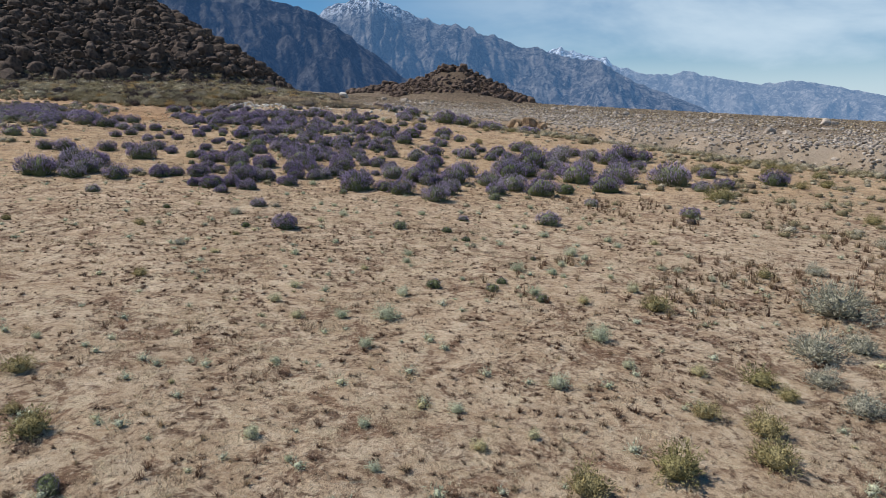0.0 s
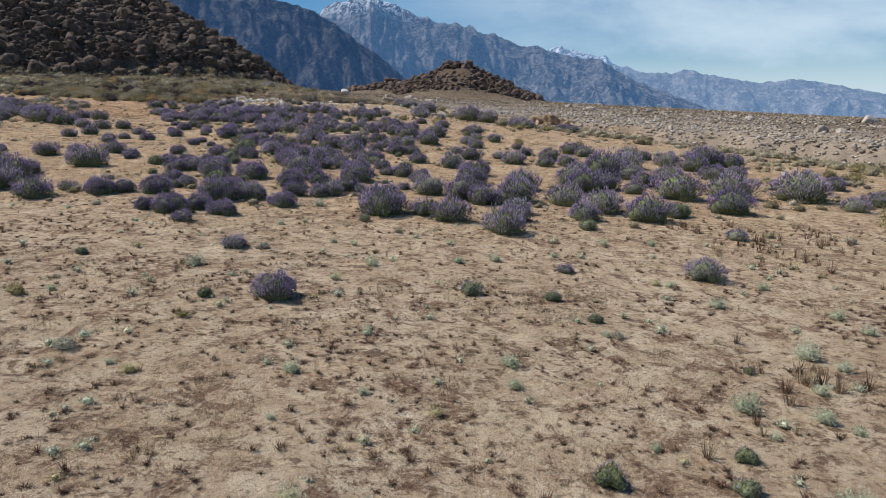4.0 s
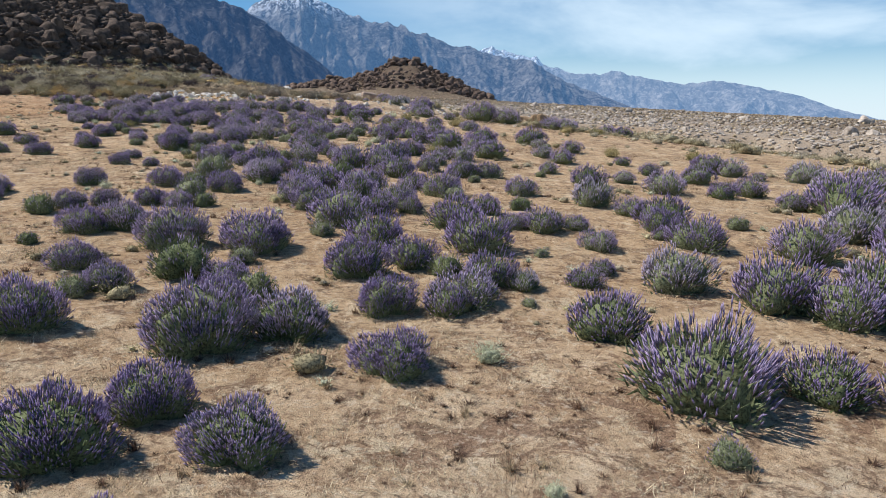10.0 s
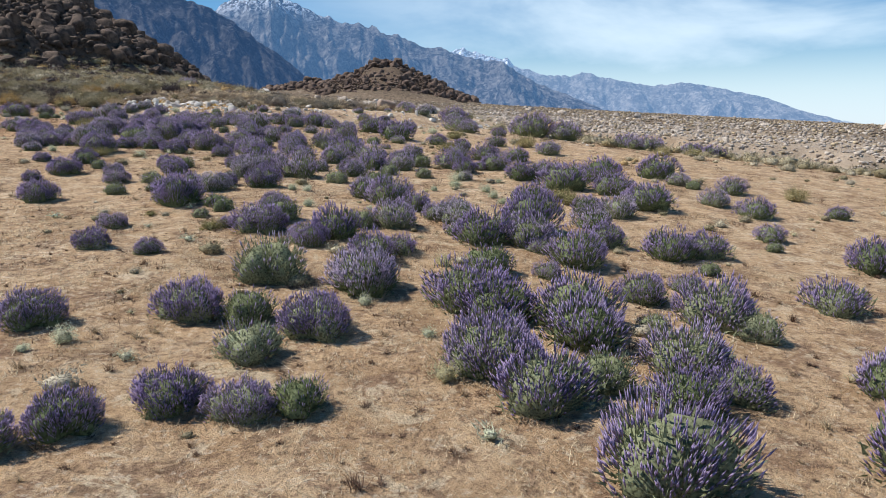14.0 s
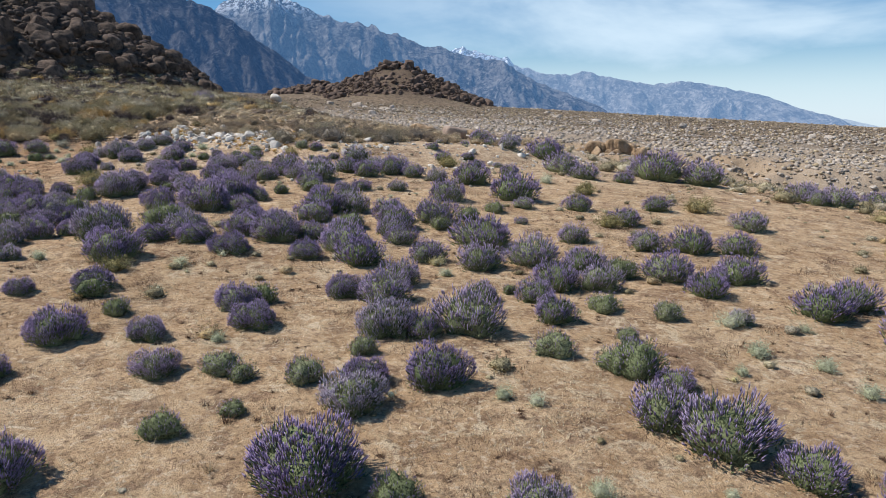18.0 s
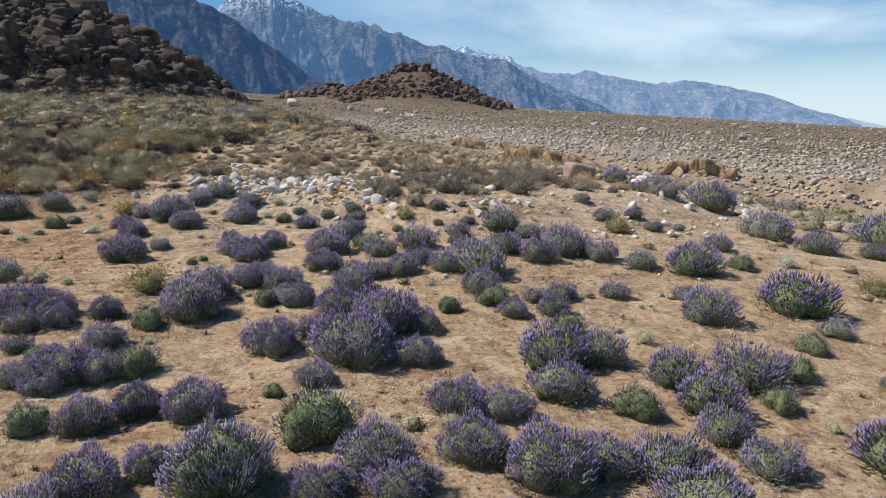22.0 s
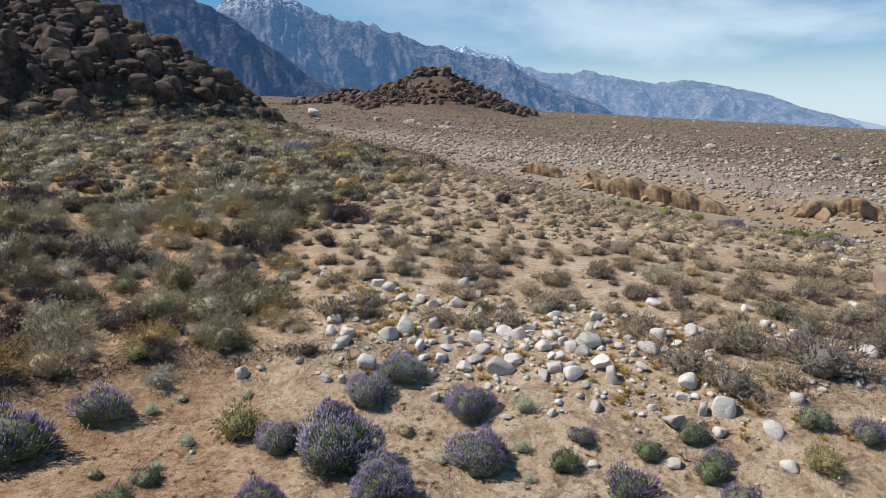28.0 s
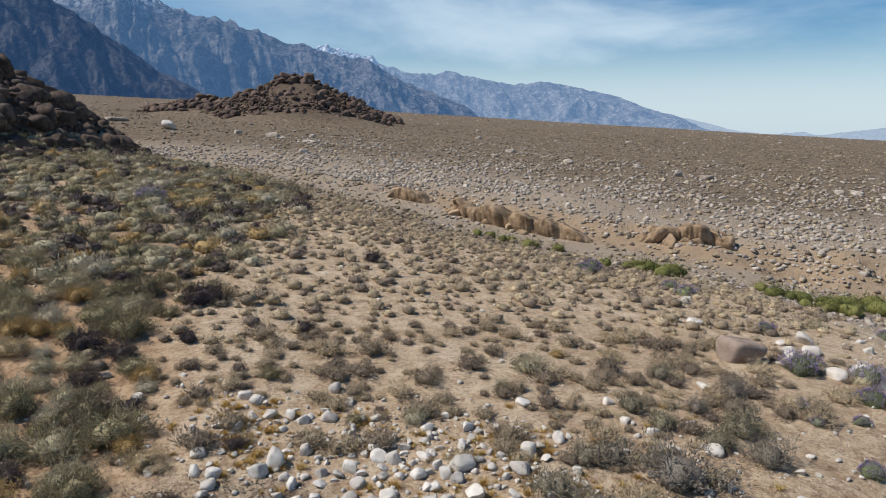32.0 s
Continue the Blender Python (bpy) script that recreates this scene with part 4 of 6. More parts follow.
BLOOMING_L = ((-10.94, 48.94, 0.34), (-13.91, 48.97, 0.26), (-1.41, 49.11, 0.25), (-14.22, 49.11, 0.27), (-10.12, 49.17, 0.17), (-4.76, 49.28, 0.26), (-2.53, 49.34, 0.36), (-16.10, 49.36, 0.23), (-8.03, 49.50, 0.34), (-13.61, 49.50, 0.24), (-15.64, 49.52, 0.16), (1.37, 49.83, 0.58), (-10.01, 49.88, 0.22), (-8.53, 49.88, 0.26), (-12.19, 49.98, 0.28), (-13.68, 50.12, 0.15), (-14.50, 50.27, 0.15), (-9.04, 50.34, 0.34), (0.22, 50.41, 0.68), (-9.70, 50.56, 0.15), (-16.43, 50.61, 0.24), (-9.03, 50.63, 0.21), (-2.74, 50.73, 0.46), (-12.03, 50.88, 0.17), (-0.13, 50.92, 0.38), (-5.36, 51.03, 0.19), (-4.68, 51.22, 0.13), (-13.07, 51.23, 0.24), (-16.84, 51.43, 0.23), (-10.23, 51.43, 0.18), (-15.63, 51.49, 0.29), (-11.96, 51.52, 0.14),)
BLOOMING_M = ((-6.36, 51.54, 0.23), (-15.62, 51.88, 0.23), (-5.51, 51.88, 0.19), (-14.51, 51.99, 0.30), (-13.27, 52.15, 0.14), (-16.09, 52.21, 0.41), (-6.53, 52.55, 0.18), (-16.74, 52.64, 0.23), (-19.74, 52.74, 0.44), (-19.51, 52.88, 0.20), (-14.47, 52.94, 0.27), (-16.13, 53.06, 0.20), (-15.69, 53.40, 0.26), (-18.94, 53.49, 0.29), (-15.24, 53.75, 0.27), (-5.26, 53.86, 0.13), (-3.74, 53.90, 0.29), (-6.11, 54.00, 0.13), (-2.33, 54.08, 0.57), (-4.21, 54.55, 0.25), (-5.86, 54.63, 0.14), (-3.36, 55.35, 0.31), (-4.33, 56.11, 0.34), (-2.50, 59.07, 0.20),)
BLOOMING = BLOOMING_A + BLOOMING_B + BLOOMING_C + BLOOMING_D + BLOOMING_E + BLOOMING_F + BLOOMING_G + BLOOMING_H + BLOOMING_I + BLOOMING_J + BLOOMING_K + BLOOMING_L + BLOOMING_M
LEAFY_A = ((-3.12, 5.14, 0.09), (-3.18, 5.23, 0.10), (1.54, 10.67, 0.11), (0.80, 11.15, 0.11), (-0.15, 11.24, 0.13), (0.99, 11.63, 0.10), (1.74, 13.33, 0.06), (0.48, 14.71, 0.10), (-4.23, 14.92, 0.10), (0.09, 15.50, 0.12), (-0.97, 15.54, 0.16), (-6.54, 16.59, 0.09), (-2.83, 20.00, 0.13), (1.47, 20.13, 0.18), (3.79, 21.92, 0.31), (-3.37, 22.85, 0.08), (-7.55, 22.88, 0.17), (-5.98, 23.09, 0.22), (-6.78, 23.62, 0.33), (-4.07, 23.90, 0.22), (-6.28, 24.13, 0.16), (-8.75, 24.70, 0.12), (-2.82, 24.74, 0.11), (-5.52, 25.58, 0.18), (-9.33, 26.36, 0.23), (0.73, 26.73, 0.19), (-7.40, 27.27, 0.20), (-5.27, 27.54, 0.25), (-2.44, 27.88, 0.20), (-7.81, 28.14, 0.26), (-3.47, 28.51, 0.23), (-4.39, 28.65, 0.17),)
LEAFY_B = ((-7.94, 28.95, 0.25), (-7.85, 30.15, 0.39), (-5.52, 30.41, 0.30), (-2.85, 30.58, 0.14), (-1.15, 31.94, 0.13), (1.54, 31.97, 0.14), (-6.86, 32.59, 0.22), (-7.97, 32.80, 0.27), (-9.10, 33.10, 0.13), (-8.87, 33.50, 0.18), (-9.06, 33.98, 0.19), (-10.81, 35.05, 0.18), (-10.31, 35.32, 0.12), (-9.76, 35.92, 0.21), (-6.55, 35.92, 0.28), (-6.72, 36.00, 0.22), (-10.35, 36.03, 0.14), (-10.55, 36.21, 0.20), (-6.43, 36.37, 0.17), (-7.24, 36.42, 0.23), (-9.21, 36.54, 0.16), (-6.28, 36.81, 0.14), (0.19, 37.01, 0.18), (-5.49, 37.53, 0.20), (-6.18, 37.83, 0.22), (-11.97, 37.86, 0.17), (-10.40, 38.26, 0.22), (-12.46, 38.54, 0.22), (-7.21, 38.62, 0.11), (-5.36, 39.38, 0.28), (-12.84, 40.93, 0.15), (-12.51, 42.37, 0.40),)
LEAFY_C = ((-9.26, 42.61, 0.28), (-7.61, 42.67, 0.22), (-15.19, 42.73, 0.23), (-12.99, 43.30, 0.12), (-6.95, 43.37, 0.24), (-6.25, 44.12, 0.23), (-14.63, 44.17, 0.29), (-15.82, 44.58, 0.17), (-9.35, 44.71, 0.27), (-14.84, 45.59, 0.24), (-10.79, 45.62, 0.18), (-10.11, 45.87, 0.27), (-13.39, 46.39, 0.21), (-12.13, 47.64, 0.20), (-5.05, 47.87, 0.26), (-14.86, 48.43, 0.10), (-14.72, 48.67, 0.09), (-11.80, 48.96, 0.27), (-11.96, 49.33, 0.19), (-11.56, 50.08, 0.09), (-11.18, 50.38, 0.14), (-10.31, 50.59, 0.12), (-12.13, 51.32, 0.19), (-18.20, 51.53, 0.23), (-10.68, 51.76, 0.21), (-12.64, 51.78, 0.18), (-13.58, 51.79, 0.19), (-12.05, 51.89, 0.19), (-18.06, 52.06, 0.17), (-19.81, 52.18, 0.14),)
LEAFY = LEAFY_A + LEAFY_B + LEAFY_C
YOUNG_A = ((-0.59, 5.62, 0.06), (-1.35, 5.72, 0.05), (0.34, 6.06, 0.10), (-1.77, 6.09, 0.10), (0.87, 6.33, 0.08), (-0.77, 6.38, 0.09), (0.14, 6.76, 0.10), (-2.89, 7.12, 0.05), (1.28, 7.45, 0.14), (-1.93, 7.75, 0.08), (3.05, 8.02, 0.13), (-4.27, 8.05, 0.06), (2.23, 8.11, 0.10), (-4.95, 8.25, 0.06), (-0.96, 8.39, 0.12), (2.07, 8.99, 0.18), (-2.03, 9.44, 0.11), (-0.80, 9.54, 0.18), (-1.42, 9.54, 0.12), (-2.48, 10.11, 0.12), (2.19, 10.64, 0.11), (-0.63, 10.73, 0.13), (-2.34, 10.83, 0.10), (1.46, 11.00, 0.13), (3.14, 11.34, 0.13), (0.33, 11.74, 0.06), (-2.73, 11.93, 0.05), (1.38, 11.98, 0.06), (2.11, 12.07, 0.07), (2.95, 12.10, 0.07), (4.76, 12.17, 0.09), (-1.39, 12.20, 0.08),)
YOUNG_B = ((1.95, 12.28, 0.12), (-2.04, 12.47, 0.06), (1.34, 12.48, 0.14), (4.31, 12.64, 0.10), (-4.18, 12.69, 0.09), (4.05, 12.79, 0.10), (-0.67, 12.80, 0.09), (-4.43, 12.83, 0.05), (2.20, 12.85, 0.10), (-2.75, 12.87, 0.10), (-0.67, 13.29, 0.11), (2.75, 13.45, 0.10), (2.55, 13.79, 0.17), (4.32, 13.90, 0.07), (-2.16, 14.02, 0.07), (0.50, 14.22, 0.07), (3.66, 14.54, 0.10), (4.52, 14.85, 0.12), (-6.07, 14.91, 0.07), (3.58, 15.11, 0.12), (2.24, 15.51, 0.13), (-5.25, 15.64, 0.05), (-2.80, 15.89, 0.10), (-4.04, 16.01, 0.05), (3.21, 16.35, 0.10), (1.89, 16.37, 0.09), (1.71, 16.44, 0.09), (-2.38, 16.70, 0.13), (-1.11, 17.16, 0.10), (-0.51, 17.36, 0.11), (0.46, 17.82, 0.08), (2.11, 17.94, 0.06),)
YOUNG_C = ((-2.79, 17.98, 0.07), (-3.15, 18.13, 0.08), (1.48, 18.80, 0.10), (2.35, 18.87, 0.10), (-4.33, 19.49, 0.09), (-3.92, 19.71, 0.08), (-3.97, 21.54, 0.14), (-6.39, 27.69, 0.12), (-9.45, 28.24, 0.06), (-9.23, 28.42, 0.11), (-6.42, 28.55, 0.08), (-6.92, 29.40, 0.09), (-6.00, 30.74, 0.12), (-8.43, 33.28, 0.10), (-4.80, 33.29, 0.10), (-6.73, 33.83, 0.07), (-7.67, 33.88, 0.11), (-4.42, 34.83, 0.10), (-7.75, 35.24, 0.10), (-4.46, 35.36, 0.12), (-8.01, 35.39, 0.10), (-5.47, 35.87, 0.09), (-4.48, 35.98, 0.13), (-5.01, 36.34, 0.15), (-10.71, 36.97, 0.09), (-4.01, 37.03, 0.08), (-4.83, 37.23, 0.17), (-7.94, 39.57, 0.12), (-11.69, 39.82, 0.14), (-13.62, 39.97, 0.12), (-8.01, 40.13, 0.15), (-7.31, 42.20, 0.09),)
YOUNG_D = ((-8.40, 44.38, 0.16), (-8.64, 44.75, 0.09), (-14.70, 44.99, 0.08), (-11.81, 45.98, 0.07), (-10.91, 46.73, 0.07), (-12.53, 46.76, 0.09), (-16.52, 47.40, 0.12), (-17.08, 47.88, 0.13), (-4.02, 48.09, 0.21), (-17.00, 50.31, 0.10), (-18.47, 50.51, 0.13), (-15.14, 50.54, 0.06), (-17.31, 51.00, 0.17), (-14.04, 51.61, 0.09), (-14.92, 52.09, 0.11), (-13.98, 52.15, 0.14), (-18.04, 52.32, 0.11), (-13.79, 52.79, 0.18), (-17.83, 52.91, 0.12), (-18.40, 53.57, 0.11),)
YOUNG = YOUNG_A + YOUNG_B + YOUNG_C + YOUNG_D
OLIVE_A = ((1.22, 5.48, 0.23), (2.10, 5.81, 0.28), (-3.77, 6.04, 0.22), (3.08, 6.10, 0.25), (-4.14, 6.38, 0.10), (3.27, 6.67, 0.23), (2.73, 6.93, 0.16), (-4.59, 7.27, 0.18), (3.91, 7.53, 0.14), (3.75, 7.90, 0.21), (3.25, 10.42, 0.24), (-4.85, 11.02, 0.14), (5.85, 12.53, 0.16), (-4.21, 14.16, 0.08), (-6.38, 14.71, 0.13), (-9.26, 14.81, 0.11), (11.48, 18.59, 0.27), (8.44, 21.38, 0.48), (12.72, 25.00, 0.28), (14.23, 26.08, 0.30), (15.54, 29.18, 0.33), (13.37, 29.24, 0.29), (10.52, 29.32, 0.24), (12.27, 29.87, 0.29), (11.71, 30.47, 0.27), (14.79, 30.60, 0.40), (14.81, 31.91, 0.31), (-8.82, 32.27, 0.15), (-9.82, 33.27, 0.08), (14.42, 33.47, 0.33), (-3.19, 34.88, 0.20), (-3.26, 35.32, 0.28),)
OLIVE_B = ((1.79, 35.87, 0.25), (4.34, 36.15, 0.28), (-12.49, 39.52, 0.22), (-4.11, 41.57, 0.21), (-4.26, 42.74, 0.28), (2.65, 43.85, 0.32), (-1.61, 44.35, 0.36), (4.31, 45.04, 0.29), (-3.50, 46.43, 0.31), (-15.20, 47.02, 0.36), (-6.31, 49.13, 0.14), (-6.31, 50.75, 0.36), (-10.97, 51.16, 0.26), (-17.24, 53.05, 0.33), (-18.83, 54.71, 0.23), (-18.50, 56.92, 0.19), (-3.02, 58.90, 0.19),)
OLIVE = OLIVE_A + OLIVE_B
PALE_SHRUB_A = ((4.61, 7.29, 0.24), (4.51, 7.95, 0.21), (4.86, 8.78, 0.37), (5.59, 9.07, 0.26), (6.13, 10.63, 0.55), (6.95, 12.85, 0.21), (-4.98, 13.12, 0.12), (0.62, 14.19, 0.08), (-4.83, 16.34, 0.15), (-18.44, 54.16, 0.22),)
PALE_SHRUB = PALE_SHRUB_A
DARK_SCRUB_A = ((-11.23, 52.58, 0.39), (-9.76, 52.87, 0.58), (-8.00, 53.07, 0.38), (-11.55, 53.17, 0.37), (-9.73, 53.34, 0.32), (-10.38, 53.65, 0.35), (-10.71, 53.72, 0.32), (-8.39, 53.72, 0.33), (-7.71, 54.00, 0.42), (-8.92, 54.46, 0.31), (-7.93, 54.84, 0.25), (-9.09, 55.07, 0.30), (-6.81, 55.27, 0.33), (-7.59, 56.34, 0.31),)
DARK_SCRUB = DARK_SCRUB_A
SCRUB_PLACED_A = ((-16.48, 54.47, 0.15), (-20.01, 54.80, 0.37), (-17.89, 55.44, 0.37), (-15.62, 55.52, 0.20), (-12.82, 55.61, 0.25), (-13.72, 55.87, 0.18), (-17.13, 56.03, 0.30), (-10.99, 56.17, 0.22), (-20.17, 56.49, 0.23), (-18.09, 56.64, 0.39), (-10.15, 56.95, 0.37), (-20.63, 57.14, 0.34), (-18.34, 57.16, 0.25), (-8.11, 57.34, 0.22), (-17.21, 57.35, 0.25), (-18.10, 57.36, 0.20), (-9.21, 57.61, 0.17), (-14.91, 57.74, 0.22), (-21.30, 57.99, 0.28), (-19.89, 58.80, 0.29), (-20.89, 59.08, 0.52), (-13.99, 59.83, 0.29), (-18.06, 60.70, 0.26), (-19.20, 60.77, 0.34), (-17.50, 61.74, 0.39), (-16.39, 62.05, 0.24), (-15.57, 62.26, 0.31), (-20.13, 64.21, 0.35), (-18.55, 64.34, 0.50), (-20.28, 65.24, 0.55), (-11.12, 65.97, 0.34), (-17.46, 66.33, 0.40),)
SCRUB_PLACED = SCRUB_PLACED_A
PALE_PLACED_A = ((-10.44, 49.94, 0.10), (-9.36, 50.24, 0.10), (-12.90, 50.54, 0.06), (-12.45, 50.96, 0.08), (-11.27, 51.27, 0.09), (-12.42, 51.57, 0.09), (-11.98, 51.62, 0.06), (-13.28, 51.74, 0.07), (-11.18, 51.75, 0.14), (-14.64, 51.81, 0.09), (-12.14, 52.19, 0.20), (-10.62, 52.19, 0.12), (-11.50, 52.22, 0.20), (-11.04, 52.23, 0.16), (-11.86, 52.57, 0.11), (-12.96, 52.61, 0.10), (-10.23, 52.77, 0.15), (-11.58, 52.87, 0.07), (-12.57, 53.07, 0.17), (-3.40, 53.29, 0.18), (-11.43, 53.30, 0.11), (-13.42, 53.30, 0.14), (-12.63, 53.42, 0.21), (-12.99, 53.47, 0.11), (-11.79, 53.48, 0.15), (-11.02, 53.49, 0.11), (-13.93, 53.62, 0.22), (-12.04, 53.68, 0.08), (-14.82, 53.72, 0.07), (-13.72, 53.75, 0.13), (-16.01, 53.77, 0.09), (-14.38, 53.77, 0.13),)
PALE_PLACED_B = ((-13.19, 53.78, 0.10), (-9.21, 53.80, 0.14), (-11.95, 53.88, 0.09), (-12.15, 53.94, 0.08), (-15.52, 53.98, 0.06), (-14.68, 54.04, 0.13), (-14.90, 54.09, 0.09), (-13.05, 54.12, 0.10), (-12.53, 54.13, 0.18), (-14.04, 54.15, 0.12), (-11.48, 54.16, 0.21), (-13.68, 54.23, 0.10), (-14.54, 54.29, 0.10), (-14.36, 54.34, 0.06), (-11.76, 54.35, 0.10), (-13.34, 54.36, 0.06), (-10.01, 54.38, 0.11), (-14.91, 54.38, 0.13), (-16.09, 54.51, 0.09), (-14.10, 54.52, 0.14), (-12.98, 54.53, 0.12), (-14.50, 54.54, 0.10), (-12.37, 54.61, 0.17), (-8.65, 54.61, 0.16), (-13.63, 54.67, 0.16), (-13.26, 54.71, 0.09), (-13.99, 54.88, 0.08), (-12.86, 54.94, 0.08), (-15.10, 54.95, 0.20), (-13.57, 54.99, 0.19), (-16.19, 55.04, 0.13), (-13.55, 55.20, 0.09),)
PALE_PLACED_C = ((-14.52, 55.38, 0.08), (-9.34, 55.42, 0.12), (-13.86, 55.49, 0.11), (-16.13, 55.50, 0.13), (-13.46, 55.54, 0.09), (-7.09, 55.70, 0.18), (-14.64, 55.72, 0.13), (-3.18, 55.72, 0.24), (-3.80, 55.76, 0.28), (-17.20, 55.78, 0.09), (-13.38, 55.87, 0.12), (-14.88, 55.91, 0.09), (-14.13, 56.09, 0.13), (-14.54, 56.11, 0.13), (-16.22, 56.24, 0.12), (-15.30, 56.35, 0.11), (-15.05, 56.39, 0.14), (-4.43, 56.52, 0.16), (-16.59, 56.68, 0.06), (-3.87, 56.85, 0.28), (-15.21, 56.88, 0.13), (-16.99, 56.96, 0.13), (-17.35, 57.03, 0.08), (-3.08, 57.08, 0.22), (-3.55, 57.27, 0.17), (-17.10, 57.65, 0.12), (-16.39, 57.79, 0.07), (-3.27, 57.80, 0.17), (-2.50, 57.81, 0.27), (-16.40, 58.28, 0.09), (-17.72, 58.74, 0.16), (-4.23, 59.63, 0.21),)
PALE_PLACED_D = ((-2.78, 61.99, 0.16), (-2.25, 62.54, 0.17),)
PALE_PLACED = PALE_PLACED_A + PALE_PLACED_B + PALE_PLACED_C + PALE_PLACED_D


# ---- violet sage bushes ----
def sage_kind(seed, leaves, spikes, whorls, size, length, name, label, group):
    root = new(name)
    part = part_mesh("foliage", mesh_from("sage_foliage", *bush_foliage(seed, leaves, size), M_LEAF), root, "grey-green narrow leaves")
    tagged(part, kind="stuff")
    part = part_mesh("bloom", mesh_from("sage_bloom", *bush_flowers(seed, spikes, length, whorls), M_FLOWER), root, "violet flower spikes")
    tagged(part, kind="stuff")
    tagged(part_mesh("woody_stem", mesh_from("sage_stem", *bush_twigs(seed, 14), M_TWIG), root), kind="stuff")
    return tagged(root, label, "bush", group)


class Kind:
    """A built plant and its copies; the first place takes the original."""

    def __init__(self, root):
        self.root, self.fresh = root, True

    def put(self, x, y, radius, turn, squash, z=None):
        m = pose(x, y, h1(x, y) if z is None else z, 0, 0, turn) @ Matrix.Diagonal((radius, radius, radius * squash, 1))
        if self.fresh:
            self.fresh = False
            self.root.matrix_basis = m
            return self.root
        made = copy_thing(self.root, pose(0, 0, 0))
        made.matrix_basis = m
        return made


def scrub_kind(seed, mat, name, label, group, leaves=1200, flat=0.66, size=0.075, twigs=12):
    root = new(name)
    v, f = scrub_template(seed, leaves, size, flat, 0, 0.52, 1.4)
    tagged(part_mesh("foliage", mesh_from("scrub_foliage", v, f, mat), root), kind="stuff")
    tv, tf = bush_twigs(seed + 60, twigs, 0.93)
    stem = (tv * (1, 1, flat * 1.15), tf)
    tagged(part_mesh("woody_stem", mesh_from("scrub_stem", *stem, M_TWIG), root, "dead grey twigs"), kind="stuff")
    return Kind(tagged(root, label, "shrub", group))


BLOOM_LABEL = "rounded violet-flowering sage bush standing on pale sand"
LEAFY_LABEL = "small grey-green sage bush with few violet flowers on sand"
BLOOM_FINE = [Kind(sage_kind(k, 2400, 1800, 1, 0.05, 0.125, "violet_sage_bush", BLOOM_LABEL, "violet sage bushes")) for k in range(4)]
BLOOM_PLAIN = [Kind(sage_kind(10 + k, 800, 680, 1, 0.08, 0.155, "violet_sage_bush", BLOOM_LABEL, "violet sage bushes")) for k in range(4)]
BLOOM_BIG = [Kind(sage_kind(30 + k, 3200, 3100, 1, 0.036, 0.085, "violet_sage_bush", BLOOM_LABEL, "violet sage bushes")) for k in range(3)]
LEAFY_KIND = [Kind(sage_kind(20 + k, 1700, 130, 1, 0.06, 0.15, "green_sage_bush", LEAFY_LABEL, "green sage bushes")) for k in range(3)]
pr = np.random.default_rng(3)
bl = np.array(BLOOMING)
order = np.argsort(np.abs(bl[:, 0] + 0.306 * bl[:, 1]) - 1.2 * bl[:, 2])
near = np.zeros(len(bl), bool)
near[order[:120]] = True
bz = height(bl[:, 0], bl[:, 1])
apart = set(order[300:].tolist())      # the farthest to the side join the outlying bushes below
for k, (x, y, rad) in enumerate(BLOOMING):
    if k in apart:
        continue
    kinds = BLOOM_BIG if near[k] and rad > 0.44 else BLOOM_FINE if near[k] else BLOOM_PLAIN
    kinds[pr.integers(0, len(kinds))].put(x, y, rad * 1.15, pr.uniform(0, 360), pr.uniform(0.97, 1.2) * min(1.0, 1.25 - 0.6 * rad), bz[k] - 0.02)
BLOOM_PLAIN[1].put(-17.9, 75.3, 0.62, 40, 0.9)      # one alone among the sagebrush
YOUNG_KIND = [scrub_kind(24 + k, M_TUFT_ONE, "young_sage", "small pale grey-green young sage plant on sand", "young sage plants", 900, 0.8, 0.075, 8) for k in range(3)]
for x, y, rad in YOUNG:
    YOUNG_KIND[pr.integers(0, 3)].put(x, y, rad * 1.0, pr.uniform(0, 360), pr.uniform(0.92, 1.15))
for x, y, rad in LEAFY:
    LEAFY_KIND[pr.integers(0, 3)].put(x, y, rad * 0.98, pr.uniform(0, 360), pr.uniform(1.0, 1.2))


# those farther to the side, too many to count
def side_sage(x, y):
    t = terrace_line(x) - 1.0
    side = np.where(x < -0.306 * y - 7.5, 1.0, 0.0) * (0.45 * smooth(22, 27, y) + 0.55 * smooth(34, 39, y)) * smooth(t + 0.5, t - 1.5, y) * (0.12 + 0.88 * smooth(0.38, 0.55, fbm(x / 3.4, y / 3.4, 92, 3)))
    s = wash_side(x, y)
    rim = smooth(-17, -13, s) * smooth(-5, -9, s) * smooth(50, 54, y) * smooth(72, 66, y) * 0.12
    return np.clip(side + rim, 0, 1)


sx, sy, sr = scatter(1500, -48, 14, 18, 74, 33, side_sage)
ex, ey, er = scatter(1500, -34, -9, 25, 54, 52, lambda a, b: side_sage(a, b) * smooth(24, 34, b))
sx, sy = np.concatenate([sx, ex]), np.concatenate([sy, ey])
size = 0.2 + 0.26 * sr.uniform(size=len(sx))
srow = rows_for(sx, sy, size, sr)
leaf_t = [bush_foliage(40 + k, 260, 0.11) for k in range(3)]
flow_t = [bush_flowers(40 + k, 320, 0.17, 1) for k in range(3)]
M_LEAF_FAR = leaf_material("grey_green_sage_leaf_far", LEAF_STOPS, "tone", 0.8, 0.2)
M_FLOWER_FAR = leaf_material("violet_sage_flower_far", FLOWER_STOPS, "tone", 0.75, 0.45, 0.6)
